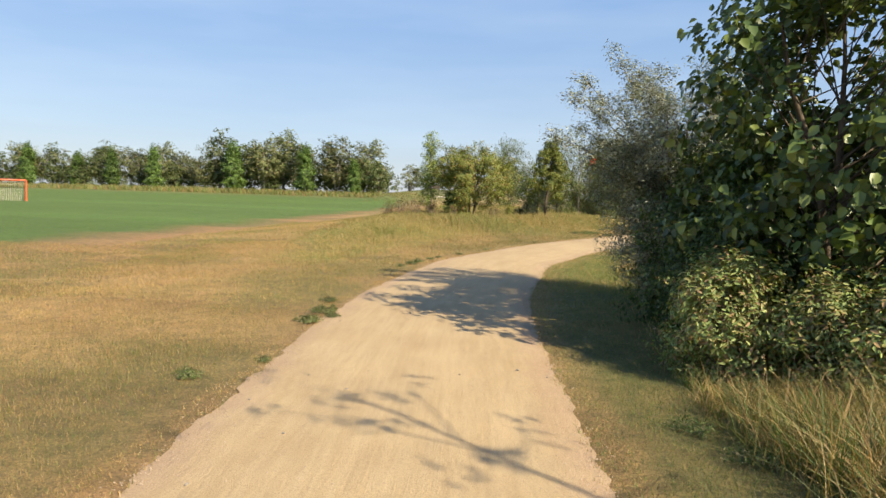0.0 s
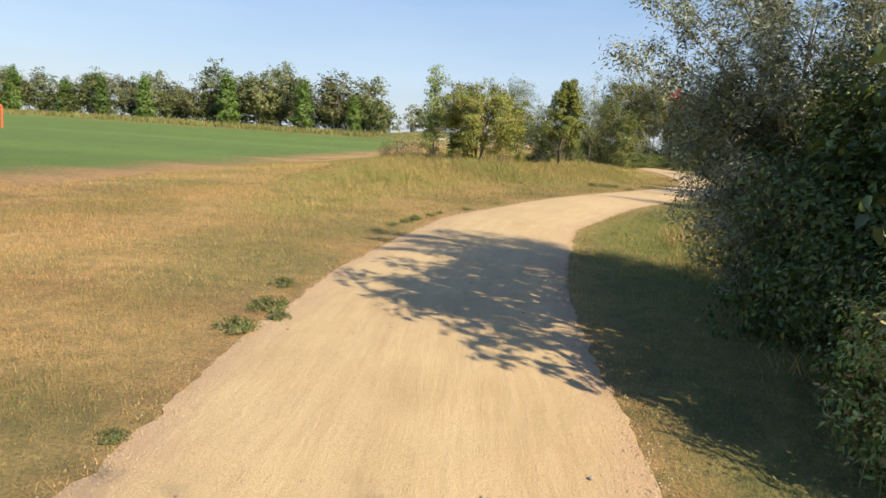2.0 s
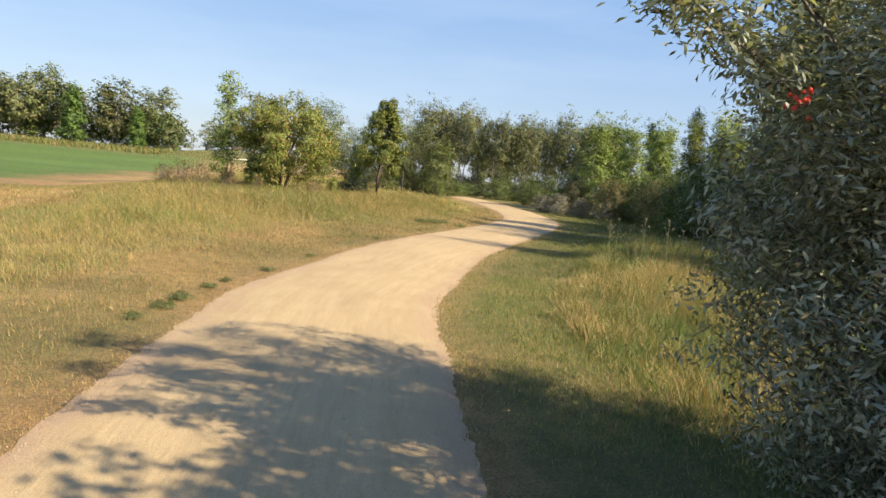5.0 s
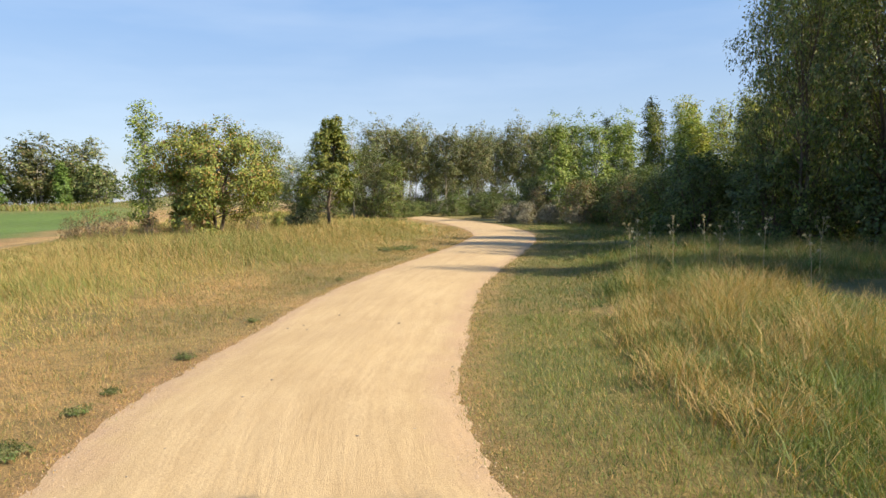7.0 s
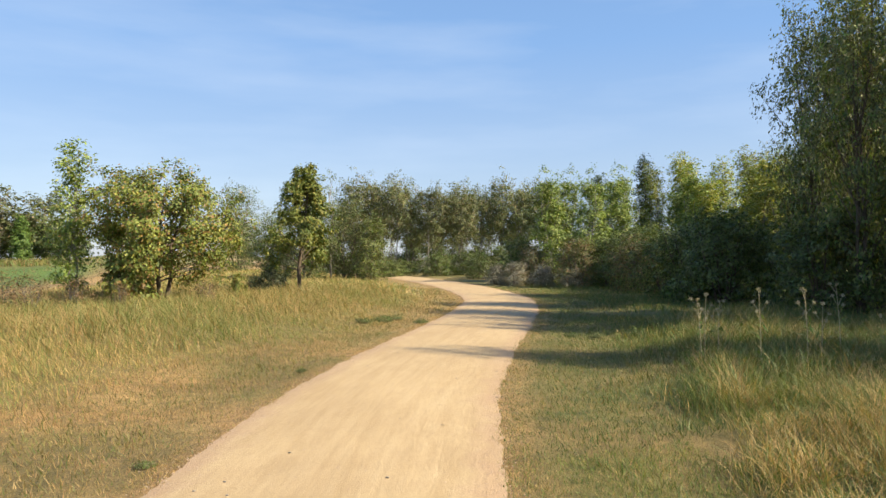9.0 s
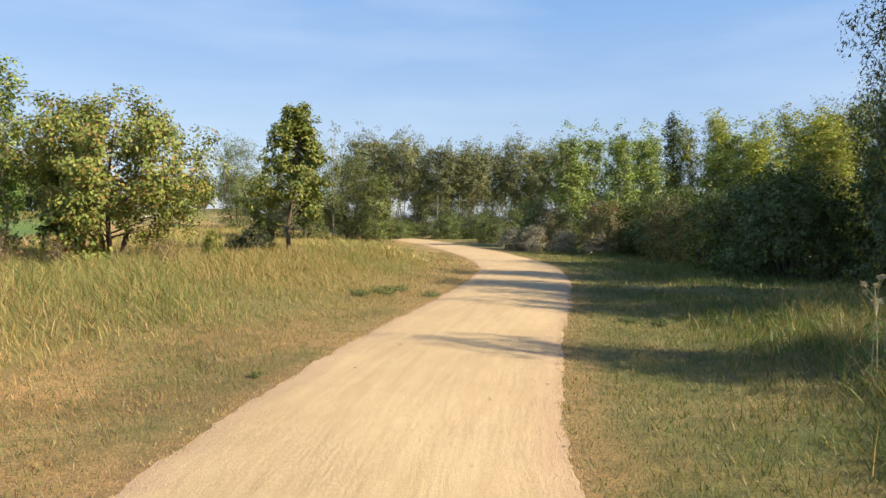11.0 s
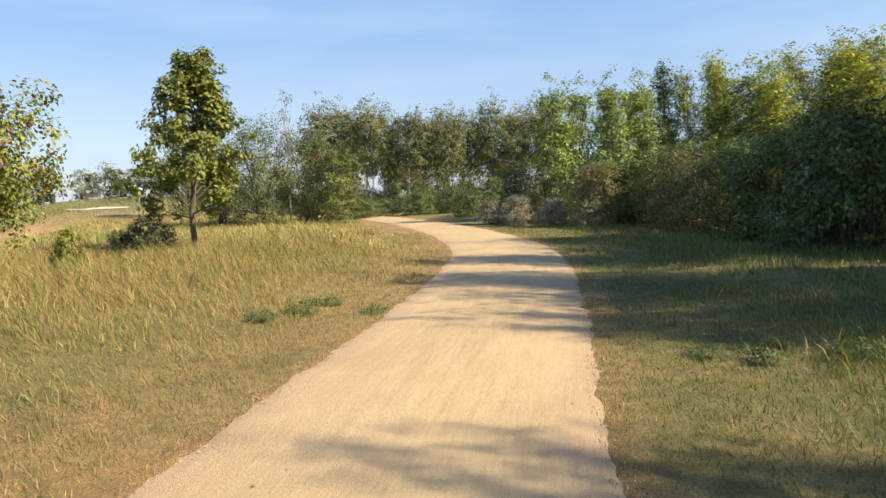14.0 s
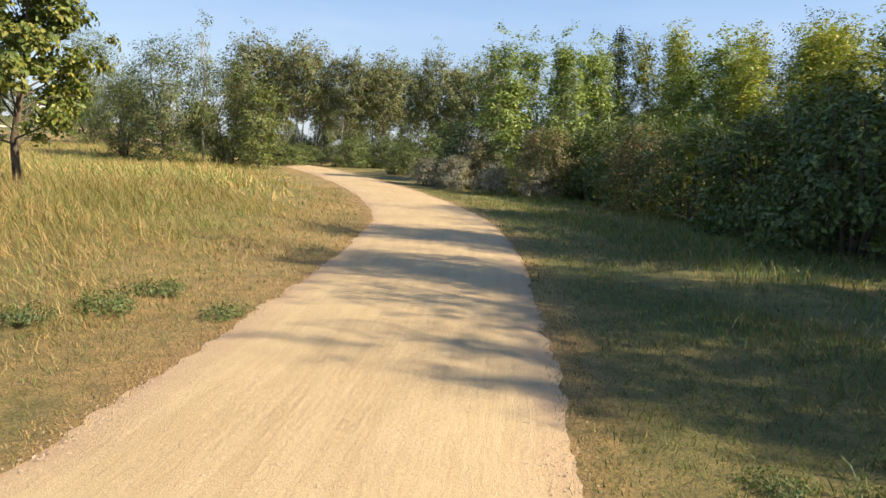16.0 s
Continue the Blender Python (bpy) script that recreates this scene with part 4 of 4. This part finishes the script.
scrub = plant("scrub_bush", 63, 3.0, 0.05, 1.75, "bush", 26, 5, 6, 0.24, 0.6, P_DEEP + P_OLIVE, MAT_LEAF, None, 0.06, 4, 0.34, 0.1)
place(scrub, -60.5, 98.5, "low scrub under a far tree line", "shrub", 0, 1.0, "scrub under the far tree line")
for i in range(24):
    x = -86 + 3.0 * i + rng.normal(0, 0.8)
    again(scrub, x, 99.5 + rng.uniform(-1, 3), rng.uniform(0, 360), rng.uniform(0.9, 1.6), rng.uniform(0.6, 1.2), "low scrub under a far tree line")
again(scrub, -14.6, 96.5, 20, 1.5, 1.45, "rounded dark green shrub ending a far tree line")
again(scrub, -16.5, 98.0, 80, 1.5, 1.6, "rounded dark green shrub ending a far tree line")
for i in range(30):
    x = -92 + 6.3 * i + rng.normal(0, 1.5)
    k = rng.uniform(0.8, 1.2)
    again(fars[i % 2], x, 205 + rng.uniform(-12, 12), rng.uniform(0, 360), k * 1.5, k, "distant tree on the skyline")

# hidden ground behind the camera is closed by trees like those in view
for x, y, k in ((-9, -24, 1.0), (9, -20, 0.9), (-16, -30, 1.1), (14, -28, 1.1)):
    again(wood, x, y, x * 17 % 360, k, k)


# ---------------------------------------------------------------- small plants
def stalk(seed, h):
    rng = np.random.default_rng(seed)
    root = new("dry_flower_stalk")
    bend = rng.normal(0, 0.06, 2)
    pts = [(0, 0, -0.03), (bend[0] * 0.3, bend[1] * 0.3, h * 0.5), (bend[0], bend[1], h)]
    runs = [(pts, [0.006, 0.005, 0.003])]
    heads = [Vector(pts[2])]
    for i in range(4):
        a, f = rng.uniform(0, 6.28), rng.uniform(0.6, 0.9)
        p = Vector(pts[1]).lerp(Vector(pts[2]), f * 2 - 1)
        q = p + Vector((0.09 * math.cos(a), 0.09 * math.sin(a), 0.13))
        runs.append(([p, p.lerp(q, 0.5), q], [0.003, 0.003, 0.002]))
        heads.append(q)
    part("stem", tube_mesh("stalk_stem", runs, MAT_STALK, 5), root)
    for p in heads:
        part("seed_head", leaves("seed_tuft", np.array(p) + np.clip(rng.normal(0, 0.009, (46, 3)), -0.015, 0.015), 0.028, 0.3,
                                 [(0.30, 0.28, 0.22), (0.24, 0.21, 0.15)], MAT_GRASS, rng, -0.9), root, "pale fluffy seed head")
    low_at = np.column_stack([rng.normal(0, 0.02, (26, 2)), rng.uniform(0.03, h * 0.75, 26)])
    part("leaf", leaves("stalk_leaves", low_at, 0.12, 0.22, P_GREEN + P_OLIVE[:1], MAT_LEAF, rng, 0.0), root)["kind"] = "stuff"
    return root


def berries(x, y, z, parent_of):
    rng = np.random.default_rng(8)
    bm = bmesh.new()
    for _ in range(14):
        at = Vector((x, y, z)) - parent_of.matrix_basis.translation + Vector(rng.normal(0, 0.025, 3))
        bmesh.ops.create_icosphere(bm, subdivisions=1, radius=0.011, matrix=Matrix.Translation(at))
    me = bpy.data.meshes.new("berry_cluster")
    bm.to_mesh(me)
    bm.free()
    me.materials.append(MAT_BERRY)
    part("berry_cluster", me, parent_of, "small bright red berries")["kind"] = "stuff"


berries(2.02, 8.95, 2.08, SILVER)
s0 = stalk(1, 1.0)
place(s0, 7.75, 19.95, "dry thistle stalk with a pale fluffy seed head", "weed", 0, 1.0, "thistle stalks in the tall grass")
for x, y, k in ((8.1, 19.55, 1.02), (7.2, 20.4, 0.9), (7.5, 20.7, 0.95), (8.6, 19.8, 0.85), (9.0, 19.2, 1.0), (9.4, 20.2, 1.05), (7.9, 20.9, 0.8), (9.9, 18.9, 0.95), (8.4, 17.6, 0.8)):
    again(s0, x, y, x * 313 % 360, 1.0, k)
weed = plant("weed_clump", 70, 0.09, 0.0, 0.17, "bush", 26, 4, 7, 0.028, 0.32, P_OLIVE + P_GREEN[:1], MAT_LEAF, MAT_STALK, 0.004, 6, 0.035, -0.3)
place(weed, -1.46, 7.7, "low green weed clump at the path's edge", "weed", 0, 1.0, "weed clumps on the verges")
for x, y, k in ((-1.5, 7.05, 0.9), (-1.62, 8.6, 0.7), (-1.42, 5.2, 0.45), (-1.85, 4.6, 0.7), (-0.95, 14.6, 0.8), (-1.05, 14.1, 0.8), (-0.75, 15.4, 0.6), (-0.6, 15.9, 0.5),
                (-1.25, 13.6, 0.6), (-1.3, 7.45, 0.6), (-0.1, 17.0, 0.6), (8.3, 24.8, 1.1), (8.8, 25.1, 0.8), (2.3, 22.9, 0.5), (0.6, 18.9, 0.5)):
    again(weed, x, y, x * 413 % 360 + y * 31, k, k)
lush = plant("leafy_weed", 71, 0.11, 0.0, 0.34, "bush", 30, 4, 4, 0.04, 0.35, [(0.06, 0.10, 0.028), (0.085, 0.125, 0.035), (0.12, 0.14, 0.045)], MAT_LEAF, MAT_STALK, 0.005, 8, 0.06, -0.4)
place(lush, 5.05, 29.3, "patch of fresh green leafy weeds in the grass", "weed", 0, 1.0, "leafy weeds by the path")
for x, y, k in ((5.5, 29.9, 0.9), (5.95, 29.0, 0.7), (4.5, 28.9, 0.8), (9.0, 24.4, 0.9), (8.0, 25.2, 0.6), (9.6, 23.8, 1.0), (2.0, 3.9, 0.6), (2.2, 3.4, 0.6)):
    again(lush, x, y, x * 113 % 360, k, k)
bm = bmesh.new()
bmesh.ops.create_icosphere(bm, subdivisions=1, radius=0.014)
for v in bm.verts:
    v.co *= 0.8 + 0.4 * abs(math.sin(v.co.x * 900 + v.co.y * 500))
    v.co.z *= 0.6
pebble_mesh = bpy.data.meshes.new("pebble")
bm.to_mesh(pebble_mesh)
bm.free()
pebble_mesh.materials.append(MAT_PEBBLE)
rng = np.random.default_rng(90)
for i in range(60):
    y = rng.uniform(2.2, 26)
    j = int(np.abs(LINE[:, 1] - y).argmin())
    u = rng.choice([-1, 1]) * rng.uniform(0.2, 1.25)
    x, yy = LINE[j] + np.array([TANGENT[j, 1], -TANGENT[j, 0]]) * u
    ob = new("pebble", pebble_mesh)
    k = rng.uniform(0.4, 1.1)
    ob.matrix_basis = pose(x, yy, 0.016 + 0.026 * (1 - (u / HALF) ** 2), 0, 0, rng.uniform(0, 360)) @ Matrix.Diagonal((k, k, k, 1))
    tagged(ob, "small grey-brown stone lying on the path", "stone", "loose stones on the path")


# ---------------------------------------------------------------- field furniture
def goal(x, y, turn):
    root = new("soccer_goal")
    W, H, D = 3.2, 1.75, 1.3
    for sx in (-W / 2, W / 2):
        part("post", tube_mesh("goal_post", [([(sx, 0, 0), (sx, 0, H)], [0.07, 0.07])], MAT_ORANGE, 10), root)
        part("side_brace", tube_mesh("goal_brace", [([(sx, 0, H), (sx, 0.45, H), (sx, D, 0.04)], [0.04, 0.04, 0.04]), ([(sx, 0, 0.04), (sx, D, 0.04)], [0.04, 0.04])], MAT_ORANGE, 8), root)
    part("crossbar", tube_mesh("goal_bar", [([(-W / 2, 0, H), (W / 2, 0, H)], [0.07, 0.07])], MAT_ORANGE, 10), root)
    runs = []
    for i in range(25):
        sx = -W / 2 + W * i / 24
        runs.append(([(sx, 0.05, H), (sx, 0.45, H), (sx, D, 0.05)], [0.012] * 3))
    for i in range(14):
        f = i / 13
        yy, zz = 0.45 + (D - 0.45) * f, H + (0.05 - H) * f
        runs.append(([(-W / 2, yy, zz), (0, yy, zz), (W / 2, yy, zz)], [0.012] * 3))
        for sx in (-W / 2, W / 2):
            runs.append(([(sx, 0, zz), (sx, yy, zz)], [0.012] * 2))
    part("net", tube_mesh("goal_net", runs, MAT_NET, 3), root, "pale cord net")
    root.matrix_basis = pose(x, y, z_at(x, y), 0, 0, turn)
    return tagged(root, "orange-framed soccer goal with a pale net on the field", "goal")


goal(-39.2, 52.5, 40)


def bench(x, y, turn):
    root = new("park_bench")
    for i in range(3):
        part("seat_slat", box_mesh("seat_slat", 1.7, 0.11, 0.04, MAT_SLAT, 0.006, (0, -0.13 + 0.13 * i, 0.45)), root)
    for i in range(3):
        part("back_slat", box_mesh("back_slat", 1.7, 0.035, 0.10, MAT_SLAT, 0.006, (0, 0.24 + 0.02 * i, 0.58 + 0.13 * i)), root)
    for sx in (-0.65, 0.65):
        part("leg", tube_mesh("bench_leg", [([(sx, -0.18, 0), (sx, -0.16, 0.43), (sx, 0.2, 0.43), (sx, 0.29, 0.88)], [0.03] * 4), ([(sx, 0.16, 0), (sx, 0.18, 0.43)], [0.03] * 2)], MAT_IRON, 6), root)
    root.matrix_basis = pose(x, y, z_at(x, y), 0, 0, turn)
    return tagged(root, "dark slatted park bench on the far fairway", "bench")


bench(-7.6, 108, 10)
bench(-0.7, 103, -15)


def sign_post(x, y, turn):
    root = new("sign_post")
    part("pole", tube_mesh("sign_pole", [([(0, 0, -0.1), (0, 0, 1.75)], [0.035, 0.035])], MAT_NET, 8), root, "pale metal pole")
    part("board", box_mesh("sign_board", 0.75, 0.05, 0.55, MAT_WHITE, 0.008, (0, -0.06, 1.5)), root, "plain white board")
    root.matrix_basis = pose(x, y, z_at(x, y), 0, 0, turn)
    return tagged(root, "white sign board on a pale pole by the fairway", "sign")


sign_post(-2.4, 104, 5)


def bin_(x, y):
    root = new("litter_bin")
    bm = bmesh.new()
    bmesh.ops.create_cone(bm, cap_ends=True, segments=16, radius1=0.26, radius2=0.3, depth=0.8, matrix=Matrix.Translation((0, 0, 0.42)))
    bmesh.ops.bevel(bm, geom=[e for e in bm.edges if abs(e.verts[0].co.z - e.verts[1].co.z) < 0.01], offset=0.02, segments=2, affect="EDGES")
    me = bpy.data.meshes.new("bin_body")
    bm.to_mesh(me)
    bm.free()
    me.materials.append(MAT_IRON)
    part("body", me, root)
    part("rim", tube_mesh("bin_rim", [([(0.3 * math.cos(a * 0.3927), 0.3 * math.sin(a * 0.3927), 0.83) for a in range(17)], [0.025] * 17)], MAT_IRON, 6), root)
    root.matrix_basis = pose(x, y, z_at(x, y))
    return tagged(root, "dark round litter bin on the far fairway", "litter bin")


bin_(-11.6, 107)


def bunker(x, y, a, b):
    rng = np.random.default_rng(5)
    V, F = [], []
    n = 36
    rings = 5
    for r in range(rings):
        for k in range(n):
            w = 2 * math.pi * k / n
            f = (r + 0.15) / rings * (1 + 0.12 * math.sin(2 * w + 1) + 0.06 * math.sin(5 * w))
            px, py = x + a * f * math.cos(w), y + b * f * math.sin(w)
            V.append((px, py, z_at(px, py) + 0.05 + 0.02 * math.sin(3 * w + r)))
    for r in range(rings - 1):
        for k in range(n):
            F.append((r * n + k, r * n + (k + 1) % n, (r + 1) * n + (k + 1) % n, (r + 1) * n + k))
    ob = new("sand_bunker", mesh_of("sand_bunker", V, F, 4, MAT_SAND, smooth=True))
    tagged(ob, "pale sand bunker on the far fairway", "bunker")


bunker(-5.2, 92, 3.0, 1.6)
